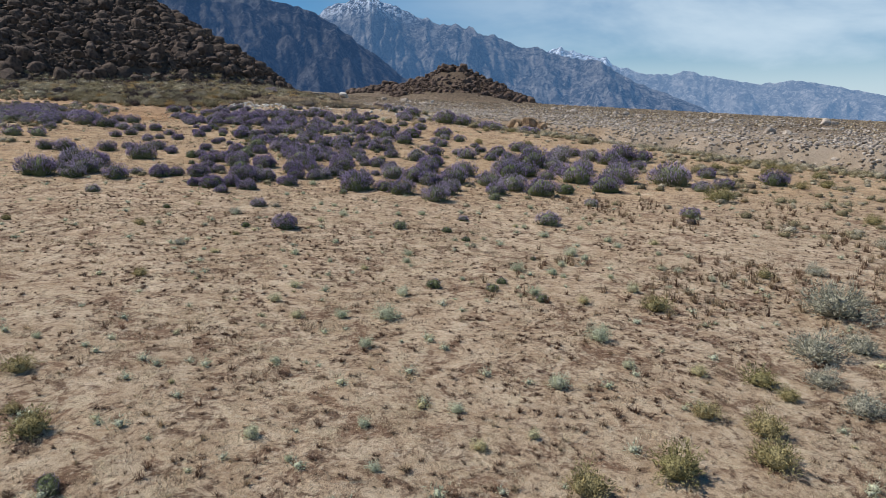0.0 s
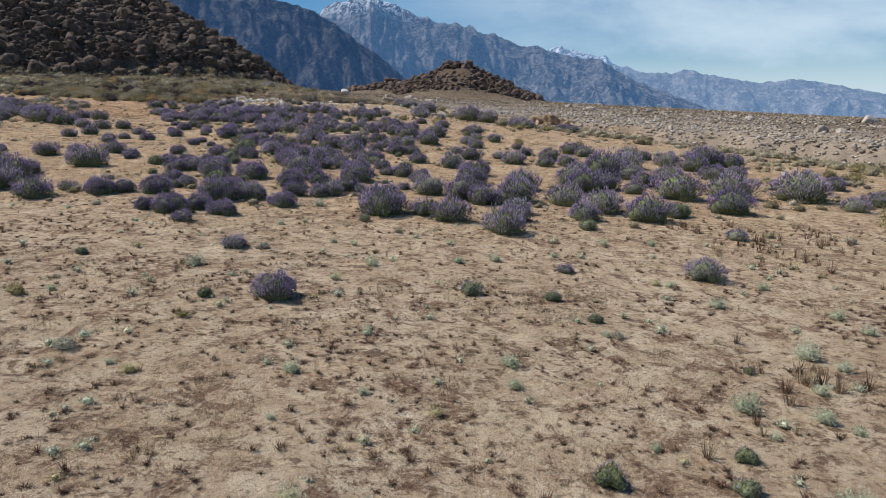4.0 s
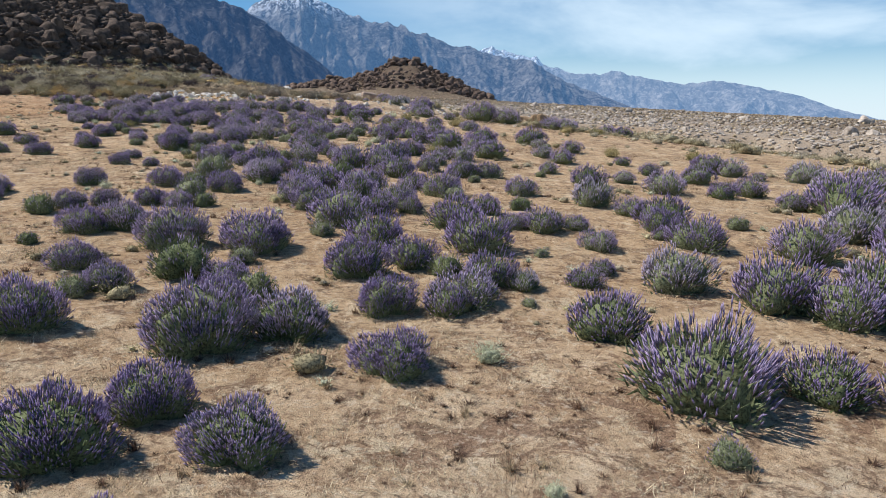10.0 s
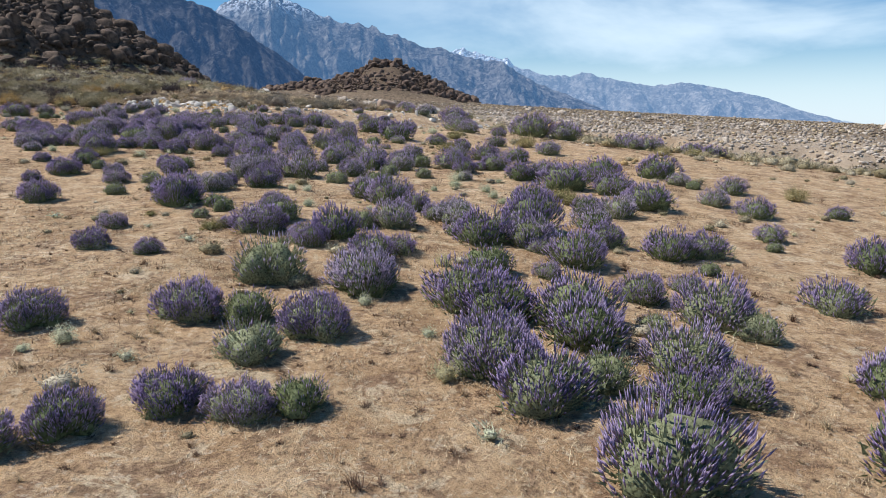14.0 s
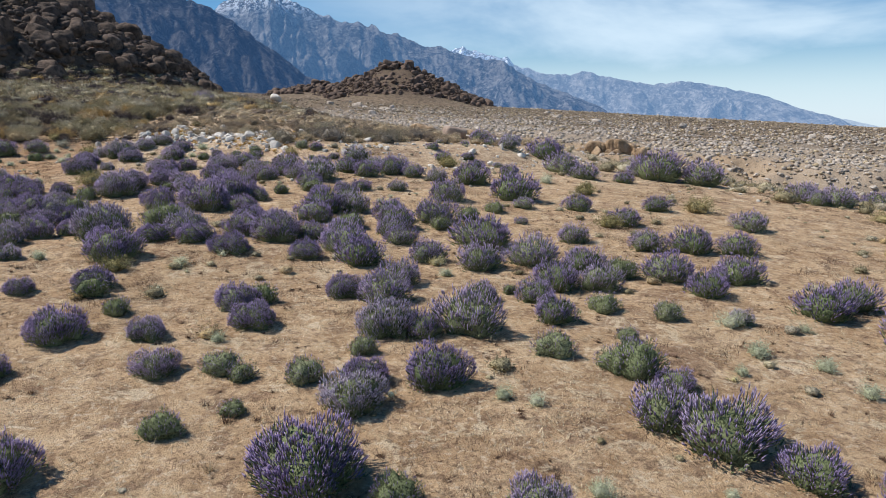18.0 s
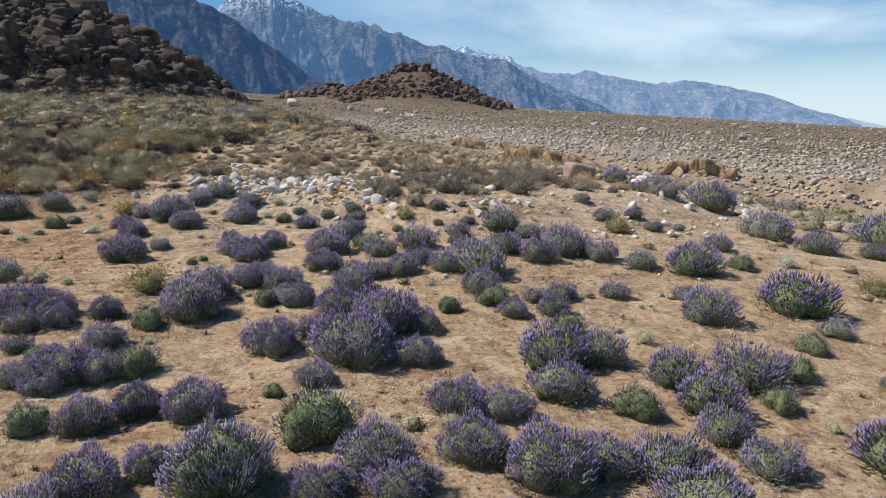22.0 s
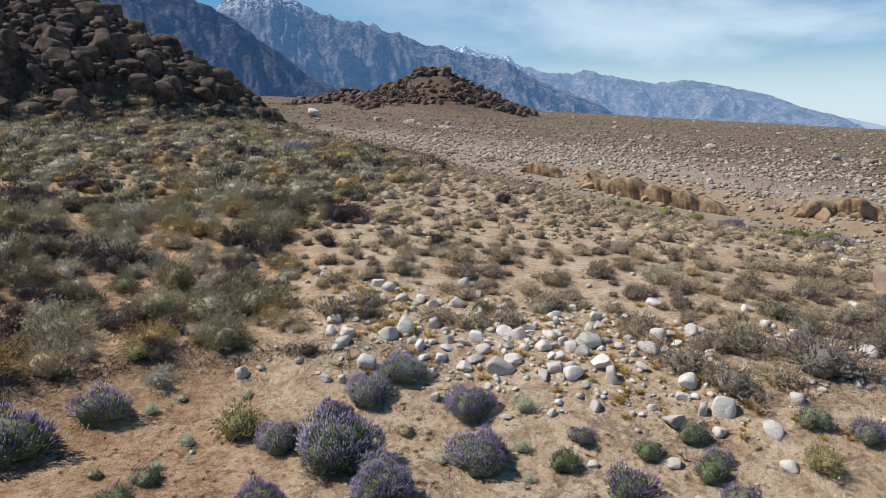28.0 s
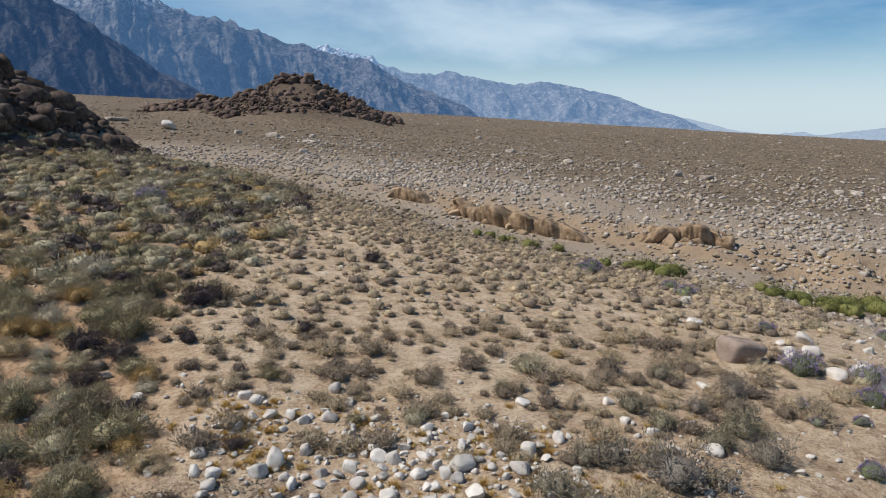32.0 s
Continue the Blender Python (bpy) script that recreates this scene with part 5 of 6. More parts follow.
stuff("outlying_sage", "grey-green foliage of outlying violet sage bushes", "bushes", stamp("outlying_sage", leaf_t, srow, M_LEAF_FAR, False))
stuff("outlying_sage_bloom", "violet bloom of outlying sage bushes", "flowers", stamp("outlying_sage_bloom", flow_t, srow, M_FLOWER_FAR, False))
beside = bl[sorted(apart)]
brow = rows_for(beside[:, 0], beside[:, 1], beside[:, 2] * 1.2, sr)
stuff("edge_sage", "grey-green foliage of sage bushes at the field's edge", "bushes",
      stamp("edge_sage", [bush_foliage(45 + k, 700, 0.08) for k in range(4)], brow, M_LEAF_FAR, False))
stuff("edge_sage_bloom", "violet bloom of sage bushes at the field's edge", "flowers",
      stamp("edge_sage_bloom", [bush_flowers(45 + k, 650, 0.155, 1) for k in range(4)], brow, M_FLOWER_FAR, False))


# ---- scrub ----
OLIVE_KIND = [scrub_kind(70 + k, M_OLIVE, "olive_shrub", "rounded olive-green desert shrub on pale sand", "olive shrubs") for k in range(3)]
PALE_KIND = [scrub_kind(80 + k, M_PALELEAF, "pale_shrub", "pale silver-grey desert shrub on sand", "pale shrubs", 1500, 0.7, 0.07) for k in range(2)]
DARK_KIND = [scrub_kind(90 + k, M_DARKLEAF, "dark_shrub", "dark grey-green scrub with bare dead twigs beside pale rocks", "dark shrubs", 1700, 0.66, 0.055, 34) for k in range(3)]
for x, y, rad in OLIVE:
    OLIVE_KIND[pr.integers(0, 3)].put(x, y, rad * 1.0, pr.uniform(0, 360), pr.uniform(0.9, 1.15))
for x, y, rad in PALE_SHRUB:
    PALE_KIND[pr.integers(0, 2)].put(x, y, rad * 1.0, pr.uniform(0, 360), pr.uniform(0.9, 1.1))
for x, y, rad in DARK_SCRUB:
    DARK_KIND[pr.integers(0, 3)].put(x, y, rad * 1.05, pr.uniform(0, 360), pr.uniform(0.9, 1.15))

SCRUB = [scrub_template(k, 300, 0.11, 0.62, 0, 0.62, 1.5) for k in range(6)]
SMALL = [scrub_template(20 + k, 170, 0.105, 0.6, 0, 0.62, 1.35) for k in range(6)]
TINY = [scrub_template(40 + k, 8, 0.4, 0.6, 0, 0.8) for k in range(6)]
MATS = [tuft_template(60 + k, 56, 0.6, 0.36, 0.015, 0.5) for k in range(8)]
FLATS = [tuft_template(10 + k, 16, 0.9, 0.24, 0.019, 0.6) for k in range(8)]
DRY = [tuft_template(70 + k, 44, 0.95, 0.75, 0.03, 0.12) for k in range(6)]
BUNCH = [tuft_template(90 + k, 60, 0.95, 0.6, 0.045, 0.08) for k in range(5)]
GRASS = [tuft_template(30 + k, 26, 0.7, 1.0, 0.03) for k in range(4)]


def white_zone(x, y):
    t = y - terrace_line(x)
    core_x = smooth(-16.6, -15.4, x) * smooth(-10.2, -11.8, x)
    a = smooth(0.0, 0.8, t) * smooth(4.8, 3.2, t) * (0.2 * smooth(-19, -17, x) * smooth(-7.0, -9.0, x) + 0.8 * core_x)
    b = 0.22 * smooth(-3, -1, t) * smooth(3, 1, t) * smooth(-10, -8, x) * smooth(3, -2, x)
    return np.clip(a + b, 0, 1)


def scrub_zone(x, y):
    s = wash_side(x, y)
    t = terrace_line(x)
    edge = np.interp(y, (52, 56, 61, 69, 80, 97), (-17.2, -17.3, -17.0, -14.2, -11.8, -8.0))
    left = smooth(1.2, -1.8, x - edge) * smooth(0.6, 1.4, y - t)
    return left * smooth(-6, -10, s) * (hill_left(x, y) < 1.0) * (1 - 0.85 * white_zone(x, y))


def thin(x, y, size, pack):
    """Drop plants that stand too far inside another, by a coarse grid."""
    keep, cells = [], {}
    for k in range(len(x)):
        c = (int(x[k] // 1.2), int(y[k] // 1.2))
        if all((x[k] - x[j]) ** 2 + (y[k] - y[j]) ** 2 > (pack * (size[k] + size[j])) ** 2
               for a in (-1, 0, 1) for b in (-1, 0, 1) for j in cells.get((c[0] + a, c[1] + b), ())):
            cells.setdefault(c, []).append(k)
            keep.append(k)
    return np.array(keep, int)


SCRUB_KIND = [scrub_kind(110 + k, M_SCRUB_ONE, "sagebrush", "dense olive-grey sagebrush on sand below the boulder hill", "sagebrush below the hill", 3000, 0.62, 0.05, 20) for k in range(6)]
x, y, r = scatter(20000, -62, -4, 50, 104, 12, scrub_zone)
size = 0.22 + 0.36 * r.uniform(size=len(x)) ** 1.6
keep = thin(x, y, size, 0.58)
x, y, size = x[keep], y[keep], size[keep]
order = np.argsort(np.hypot(x + 17, y - 46))
for k in order[:260]:
    SCRUB_KIND[pr.integers(0, 6)].put(x[k], y[k], size[k], pr.uniform(0, 360), pr.uniform(0.85, 1.2))
for px, py, rad in SCRUB_PLACED:
    SCRUB_KIND[pr.integers(0, 6)].put(px, py, rad, pr.uniform(0, 360), 1.05)
rest = order[260:]
mid, far = rest[:2200], rest[2200:]
stuff("sagebrush_slope", "dense olive and grey sagebrush running up to the boulder hill", "shrubs",
      stamp("sagebrush_slope", SCRUB, rows_for(x[mid], y[mid], size[mid], r), M_SCRUB, False))
if len(far):
    stuff("sagebrush_far_slope", "olive and grey sagebrush at the hill's far foot", "shrubs",
          stamp("sagebrush_far_slope", TINY, rows_for(x[far], y[far], size[far], r), M_SCRUB, False))


def brown_zone(x, y):
    s = wash_side(x, y)
    return smooth(1.2, 3, y - terrace_line(x)) * smooth(-1, -4, s) * (1 - 0.85 * scrub_zone(x, y)) * smooth(-22, -15, x) * (1 - 0.7 * white_zone(x, y)) * (hill_left(x, y) < 0.3)


BROWN_KIND = [scrub_kind(130 + k, M_BROWN_ONE, "brown_shrub", "low grey-brown dry shrub on bare sand", "dry shrubs on the terrace", 1100, 0.55, 0.075, 16) for k in range(4)]
x, y, r = scatter(14000, -24, 8, 50, 112, 13, brown_zone)
size = 0.10 + 0.25 * r.uniform(size=len(x)) ** 1.7
keep = thin(x, y, size, 0.66)
x, y, size = x[keep], y[keep], size[keep]
order = np.argsort(np.hypot(x + 12, y - 46))
for k in order[:280]:
    BROWN_KIND[pr.integers(0, 4)].put(x[k], y[k], size[k], pr.uniform(0, 360), pr.uniform(0.85, 1.2))
rest = order[280:]
stuff("brown_scrub", "low grey-brown dry shrubs spaced out on sand", "shrubs",
      stamp("brown_scrub", SMALL, rows_for(x[rest], y[rest], size[rest], r), M_BROWN, False))


# low yellow-brown scrub between the sage and the wash
def right_scrub(x, y):
    s = wash_side(x, y)
    return smooth(-24, -17, s) * smooth(-3, -8, s) * smooth(62, 50, y) * smooth(14, 22, y)


x, y, r = scatter(2600, -4, 40, 14, 60, 34, right_scrub)
stuff("wash_side_scrub", "low tan and olive scrub along the wash", "shrubs",
      stamp("wash_side_scrub", SMALL, rows_for(x, y, 0.16 + 0.34 * r.uniform(size=len(x)) ** 1.4, r, 0.0, 0.3 + 0.6 * r.uniform(size=len(x))), M_SCRUB, False))


x, y, r = scatter(900, 6, 30, 6, 36, 44, lambda a, b: smooth(3, 9, a - 4 + 0.1 * b) * smooth(-12, -16, wash_side(a, b)))
stuff("side_scrub", "scattered small tan shrubs beside the sage field", "shrubs",
      stamp("side_scrub", SMALL, rows_for(x, y, 0.09 + 0.2 * r.uniform(size=len(x)) ** 1.5, r, 0.0, 0.2 + 0.7 * r.uniform(size=len(x))), M_SCRUB, False))


def fan_zone(x, y):
    s = wash_side(x, y)
    return smooth(7, 26, s) * (hill_far(x, y) < 0.3) * (hill_left(x, y) < 0.3)


x, y, r = scatter(16000, -60, 150, 40, 220, 14, fan_zone)
stuff("fan_scrub", "low grey-brown scrub speckling the gravel fan", "shrubs",
      stamp("fan_scrub", TINY, rows_for(x, y, 0.10 + 0.18 * r.uniform(size=len(x)) ** 1.6, r, 0.0, 0.6 * r.uniform(size=len(x))), M_BROWN, False))
x, y, r = scatter(3000, -200, 520, 220, 700, 15, fan_zone)
stuff("far_fan_scrub", "grey-brown scrub on the far fan", "shrubs",
      stamp("far_fan_scrub", TINY, rows_for(x, y, 0.2 + 0.4 * r.uniform(size=len(x)) ** 2, r), M_BROWN, False))

# willows in the wash
WILLOW = [scrub_template(150 + k, 420, 0.085, 0.75, 14) for k in range(3)]
x = np.concatenate([np.linspace(2.4, 4.6, 9), np.linspace(7.0, 12.5, 22), np.linspace(-1.8, 0.6, 7)])
y = np.concatenate([np.linspace(73.6, 71.9, 9), np.linspace(69.3, 67.6, 22), np.linspace(81.2, 77.6, 7)])
r = np.random.default_rng(35)
x, y = x + r.normal(0, 0.35, len(x)), y + r.normal(0, 0.45, len(y))
stuff("wash_willows", "fresh green bushes along the bottom of the dry wash", "bushes",
      stamp("wash_willows", WILLOW, rows_for(x, y, 0.35 + 0.4 * r.uniform(size=len(x)), r), M_GREEN, False))

# ---- rocks ----
ROCK = [rock_template(k, 2, 0.85, 8) for k in range(5)] + [block_template(k, 2, 0.9, 0.55) for k in range(8)]
ROCK_FINE = [rock_template(50 + k, 3, 0.85, 9) for k in range(8)]
HILL_FINE = ROCK_FINE[:4] + [block_template(20 + k, 3, 0.95, 0.5) for k in range(8)]
FIELD_BLOCK = [block_template(40 + k, 2, 0.7, 0.4, 5) for k in range(10)]
PEBBLE = [rock_template(80 + k, 1, 0.8, 2) for k in range(8)]
SHARD = [block_template(180 + k, 1, 0.7, 0.5, 5) for k in range(14)]


def rock_set(templates, mat, name, soft=True):
    return [mesh_from(name, v, f, mat, soft) for v, f in templates]


def lone_rock(name, label, group, meshes, x, y, size, seed, sink=0.15, parent=None, tall=1.0):
    r = np.random.default_rng(seed)
    ob = new(name, meshes[seed % len(meshes)])
    ob.matrix_basis = pose(x, y, h1(x, y) - sink * size, r.uniform(-12, 12), r.uniform(-12, 12), r.uniform(0, 360)) @ Matrix.Diagonal((size, size * r.uniform(0.6, 1.0), size * tall * r.uniform(0.7, 1.2), 1))
    if parent is not None:
        ob.parent = parent
        return ob
    return tagged(ob, label, "rock", group)


def along_wash(n, seed, lo, mean):
    """Places on the fan's side of the wash, thinning out with the distance from it."""
    r = np.random.default_rng(seed)
    p = np.array([q for q in WASH if -40 < q[0] < 60], float)
    seg = np.hypot(*np.diff(p, axis=0).T)
    t = np.interp(r.uniform(0, seg.sum(), n), np.concatenate([[0], np.cumsum(seg)]), np.arange(len(p)))
    x, y = np.interp(t, np.arange(len(p)), p[:, 0]), np.interp(t, np.arange(len(p)), p[:, 1])
    off = lo + r.exponential(mean, n)
    x, y = x + off * 0.72 + r.normal(0, 2, n), y + off * 0.70 + r.normal(0, 2, n)
    k = (wash_side(x, y) > lo) & (hill_far(x, y) < 0.4) & (hill_left(x, y) < 0.4) & (r.uniform(size=n) < 0.25 + 0.75 * smooth(0.35, 0.6, fbm(x / 6, y / 6, 97, 3)))
    return x[k], y[k], r


x, y, r = along_wash(60000, 16, 3.2, 12.0)
size = 0.04 + 0.26 * r.uniform(size=len(x)) ** 5.5
order = np.argsort(0.12 * np.hypot(x + 12, y - 48) - 60 * size)
BLOCK_MESH = rock_set(FIELD_BLOCK, M_FIELD_ONE, "field_rock", False)
for k in order[:280]:
    lone_rock("field_rock", "angular grey granite rock lying on the gravel fan", "field rocks", BLOCK_MESH, x[k], y[k], size[k] * 0.95, int(k), 0.1, None, 0.8)
rest = order[280:]
stuff("field_rubble", "grey granite rubble strewn over the gravel fan", "rocks",
      stamp("field_rubble", SHARD, rows_for(x[rest], y[rest], size[rest], r, 0.02), M_FIELD, False))
r = np.random.default_rng(48)
y = r.uniform(30, 116, 36000)
x = np.interp(y, [q[1] for q in WASH[11:1:-1]], [q[0] for q in WASH[11:1:-1]]) + r.uniform(-9, 6, 36000)
k = (wash_side(x, y) < 4.5) & (wash_side(x, y) > -6) & (r.uniform(size=len(x)) < (0.05 + 0.95 * smooth(0.46, 0.62, fbm(x / 3, y / 3, 98, 3))) * (1 - 0.7 * smooth(70, 75, y)))
x, y = x[k], y[k]
stuff("wash_gravel", "grey and tan stones on the bed of the dry wash", "stones",
      stamp("wash_gravel", SHARD, rows_for(x, y, 0.03 + 0.19 * r.uniform(size=len(x)) ** 5, r, 0.05), M_FIELD, False))
x, y, r = along_wash(9000, 26, -4.0, 22.0)
stuff("field_scrub", "low brown scrub between the field rocks", "shrubs",
      stamp("field_scrub", TINY, rows_for(x, y, 0.09 + 0.16 * r.uniform(size=len(x)) ** 1.5, r), M_BROWN, False))
x, y, r = scatter(1500, -60, 330, 100, 420, 36, lambda a, b: fan_zone(a, b) * 0.6)
stuff("fan_boulders", "scattered pale boulders on the far fan", "rocks",
      stamp("fan_boulders", FIELD_BLOCK, rows_for(x, y, 0.15 + 0.65 * r.uniform(size=len(x)) ** 5, r, 0.1), M_FIELD, False))

FIELD_MESH = rock_set([block_template(60 + k, 3, 0.75, 0.5) for k in range(8)], M_FIELD_ONE, "field_boulder", False)
FIELD_BOULDERS = ((25.6, 100.5, 0.9), (27.2, 98.4, 0.9), (32.1, 88.6, 0.55), (33.6, 88.4, 0.95), (35.0, 86.9, 0.6), (19.4, 98.6, 0.5), (6.3, 85.8, 0.5), (13.7, 88.0, 0.4),
                  (10.6, 71.6, 0.3), (-6.0, 121.0, 0.8), (-9.2, 117.0, 0.75), (-16.0, 115.5, 0.5), (-5.0, 119.5, 0.5), (10.2, 30.4, 0.28), (30.6, 66.6, 1.0), (31.8, 66.0, 0.7),
                  (47.5, 89.0, 1.3), (49.6, 91.0, 1.0), (18.2, 68.0, 0.5), (21.5, 71.0, 0.45), (40.0, 74.0, 0.7), (-2.0, 99.0, 0.5), (3.0, 96.0, 0.45))
for k, (px, py, rad) in enumerate(FIELD_BOULDERS):
    lone_rock("field_boulder", "large grey granite boulder on the gravel fan", "field boulders", FIELD_MESH, px, py, rad * 0.75, k)
PLAIN_MESH = rock_set(ROCK_FINE, M_WHITE_ONE, "plain_boulder")
lone_rock("white_boulder", "large white angular boulder alone on the plain", "", PLAIN_MESH, -20.3, 147.0, 1.25, 3, 0.0, None, 1.5)
for k, (px, py, rad) in enumerate(((-28.0, 162.0, 1.9), (-7.4, 139.0, 1.5), (-3.6, 133.0, 1.5), (-6.6, 138.0, 0.9))):
    lone_rock("slab_boulder", "low pale grey slab boulder on the plain", "slab boulders", FIELD_MESH, px, py, rad, k + 1, 0.15, None, 0.6)
lone_rock("red_slab", "flat reddish-brown slab of rock on sand", "", rock_set([block_template(324, 3, 0.55, 0.34, 6)], M_REDROCK, "red_slab", False), -5.2, 57.0, 0.66, 6, 0.0, None, 0.9)


PALE_MESH = rock_set(ROCK_FINE[:4] + [block_template(320 + k, 3, 0.8, 0.52, 5) for k in range(8)], M_WHITE_ONE, "pale_rock")
PALE_LABEL = "pale rounded granite rock lying among gravel and grass"
PLANTED = np.array(BLOOMING + LEAFY + DARK_SCRUB)
for k, (px, py, rad) in enumerate(PALE_PLACED):
    if (np.hypot(PLANTED[:, 0] - px, PLANTED[:, 1] - py) < 0.9 * PLANTED[:, 2] + 0.4 * rad).any():
        continue
    lone_rock("pale_rock", PALE_LABEL, "pale rocks", PALE_MESH, px, py, rad * 1.1, k + 40, 0.1)
x, y, r = scatter(13000, -20, 6, 46, 66, 17, lambda a, b: white_zone(a, b) ** 1.5)
size = 0.045 + 0.13 * r.uniform(size=len(x)) ** 2.2
keep = thin(np.concatenate([[p[0] for p in PALE_PLACED], x]), np.concatenate([[p[1] for p in PALE_PLACED], y]), np.concatenate([[p[2] for p in PALE_PLACED], size]), 0.70)
keep = keep[keep >= len(PALE_PLACED)] - len(PALE_PLACED)
for k in keep[:200]:
    lone_rock("pale_rock", PALE_LABEL, "pale rocks", PALE_MESH, x[k], y[k], size[k], int(k) + 200, 0.0)
stuff("pale_stones", "pale rounded granite stones crowded along the terrace edge", "stones",
      stamp("pale_stones", ROCK_FINE, rows_for(x[keep[200:]], y[keep[200:]], size[keep[200:]], r, 0.1), M_WHITE))
x, y, r = scatter(12000, -20, 8, 46, 70, 37, lambda a, b: np.clip(white_zone(a, b) * 0.9 + 0.04, 0, 1))
stuff("pale_cobbles", "small pale cobbles and gravel along the terrace edge", "stones",
      stamp("pale_cobbles", PEBBLE, rows_for(x, y, 0.018 + 0.055 * r.uniform(size=len(x)) ** 2, r), M_WHITE))
x, y, r = scatter(3200, -17.5, -8, 50, 60, 38, lambda a, b: white_zone(a, b) * (0.2 + 0.8 * smooth(0.42, 0.58, fbm(a / 0.8, b / 0.8, 85, 2))))
stuff("yellow_grass", "orange-yellow dry bunch grass between the pale rocks", "grass",
      stamp("yellow_grass", BUNCH, rows_for(x, y, 0.07 + 0.11 * r.uniform(size=len(x)) ** 1.5, r), M_YELLOW, False))



def hill_rocks(name, label, cover, box, n, lo, hi, seed, eye, count, mat, mat_one):
    root = tagged(new(name), label, "hill")
    x, y, r = scatter(n, *box, seed, lambda a, b: cover(a, b) > 0.3)
    size = lo + (hi - lo) * r.uniform(size=len(x)) ** 5.5
    meshes = rock_set(HILL_FINE, mat_one, "hill_boulder", False)
    big = np.argsort(np.hypot(x - eye[0], y - eye[1]) - 14 * size)
    for k in big[:count]:
        lone_rock("boulder", "", "", meshes, x[k], y[k], size[k], int(k), 0.2, root)
    rows = rows_for(x, y, size, r, 0.2)[big[count:]]
    large = rows[:, 3] > lo + 0.16
    tagged(part_mesh("boulder_cover", stamp("boulder_cover", ROCK, rows[large], mat, False), root), kind="stuff")
    tagged(part_mesh("block_cover", stamp("block_cover", PEBBLE, rows[~large], mat, False), root), kind="stuff")
    px, py, r = scatter(n, *box, seed + 50, lambda a, b: cover(a, b) > 0.05)
    rows = rows_for(px, py, 0.14 + 0.30 * r.uniform(size=len(px)) ** 1.5, r, 0.05)
    tagged(part_mesh("rubble", stamp("rubble", PEBBLE, rows, mat, False), root), kind="stuff")


hill_rocks("boulder_hill", "steep hill of dark brown weathered granite boulders", hill_left, (-95, -14, 60, 116), 22000, 0.19, 1.15, 18, (-18, 60), 300, M_HILL, M_HILL_ONE)
hill_rocks("far_boulder_hill", "low mound of brown granite boulders on the plain", hill_far, (-32, 28, 177, 216), 5200, 0.28, 1.4, 19, (0, 170), 160, M_MOUND, M_MOUND_ONE)


# tan outcrops in the cut bank of the wash
ROUND = [block_template(210 + k, 3, 0.85, 0.55, 3) for k in range(8)]


def bank_outcrop(points, seed, tall, blocks, size):
    """A fluted rock face along the foot of the bank, with rounded blocks at its top and toe."""
    root = tagged(new("bank_outcrop"), "tan weathered rock outcrop in the cut bank of the wash", "outcrop", "bank outcrops")
    r = np.random.default_rng(seed)
    p = np.array(points, float)
    along = np.concatenate([[0], np.cumsum(np.hypot(*np.diff(p, axis=0).T))])
    n = int(along[-1] / 0.06)
    u = np.linspace(0, along[-1], n)
    px, py = np.interp(u, along, p[:, 0]), np.interp(u, along, p[:, 1])
    dx, dy = np.gradient(px), np.gradient(py)
    ox, oy = dy / np.hypot(dx, dy), -dx / np.hypot(dx, dy)      # towards the slope above
    flip = np.where(ox + oy < 0, -1.0, 1.0)
    ox, oy = ox * flip, oy * flip
    rows = 18
    v = np.linspace(0, 1, rows)[:, None]
    ends = np.minimum(1, 6 * np.minimum(u, along[-1] - u) / along[-1])
    warp = u + 0.5 * fbm(u / 0.9, u * 0 + seed, seed, 2) + 0.5 * v * (fbm(u / 1.3, u * 0 + 2, seed + 1, 2) - 0.3)
    lobe = np.sqrt(np.clip(1.25 * (1 - ridged(warp / 1.7, v * 1.0 + u / 5, seed + 3, 2)), 0, 1))
    high = tall * ends * (0.65 + 0.7 * fbm(u / 1.5, u * 0 + 4, seed + 6, 3))
    crag = ridged(warp / 0.55, v * 1.1 + u / 3, seed + 21, 3) - 0.5
    back = -0.5 + 1.6 * v + 0.32 * crag - 1.1 * lobe * np.sin(np.pi * np.clip(v * 1.1, 0, 1)) ** 0.6
    gx, gy = px + ox * back, py + oy * back
    base = height(px - 0.5 * ox, py - 0.5 * oy)
    z = base - 0.3 + (high + 0.3) * np.sin(np.clip(v * 2.4, 0, 1) * np.pi / 2) ** 0.8 * (0.6 + 0.4 * lobe) + 0.12 * (fbm(gx * 2.2, gy * 2.2, seed + 8, 3) - 0.5)
    z = np.where(v > 0.75, np.minimum(z, height(gx, gy) + 0.25 * (1 - v) * 4 * ends - 0.1), z)
    i = (np.arange(rows - 1)[:, None] * n + np.arange(n - 1)[None]).ravel()
    me = mesh_from("bank_face", np.stack([gx, gy, z], -1).reshape(-1, 3), None, M_BANK, False, quads=np.stack([i, i + 1, i + 1 + n, i + n], -1))
    part_mesh("rock_face", me, root, "fluted tan rock face")
    meshes = rock_set(ROUND, M_BANK, "bank_block", False)
    for k in range(blocks):
        t = int((k + r.uniform(0.1, 0.9)) / blocks * (n - 1))
        off = r.uniform(-0.9, 1.1)
        lone_rock("block", "", "", meshes, px[t] + ox[t] * off, py[t] + oy[t] * off, size * r.uniform(0.45, 1.0), int(r.integers(0, 999)), 0.3, root, 1.1)


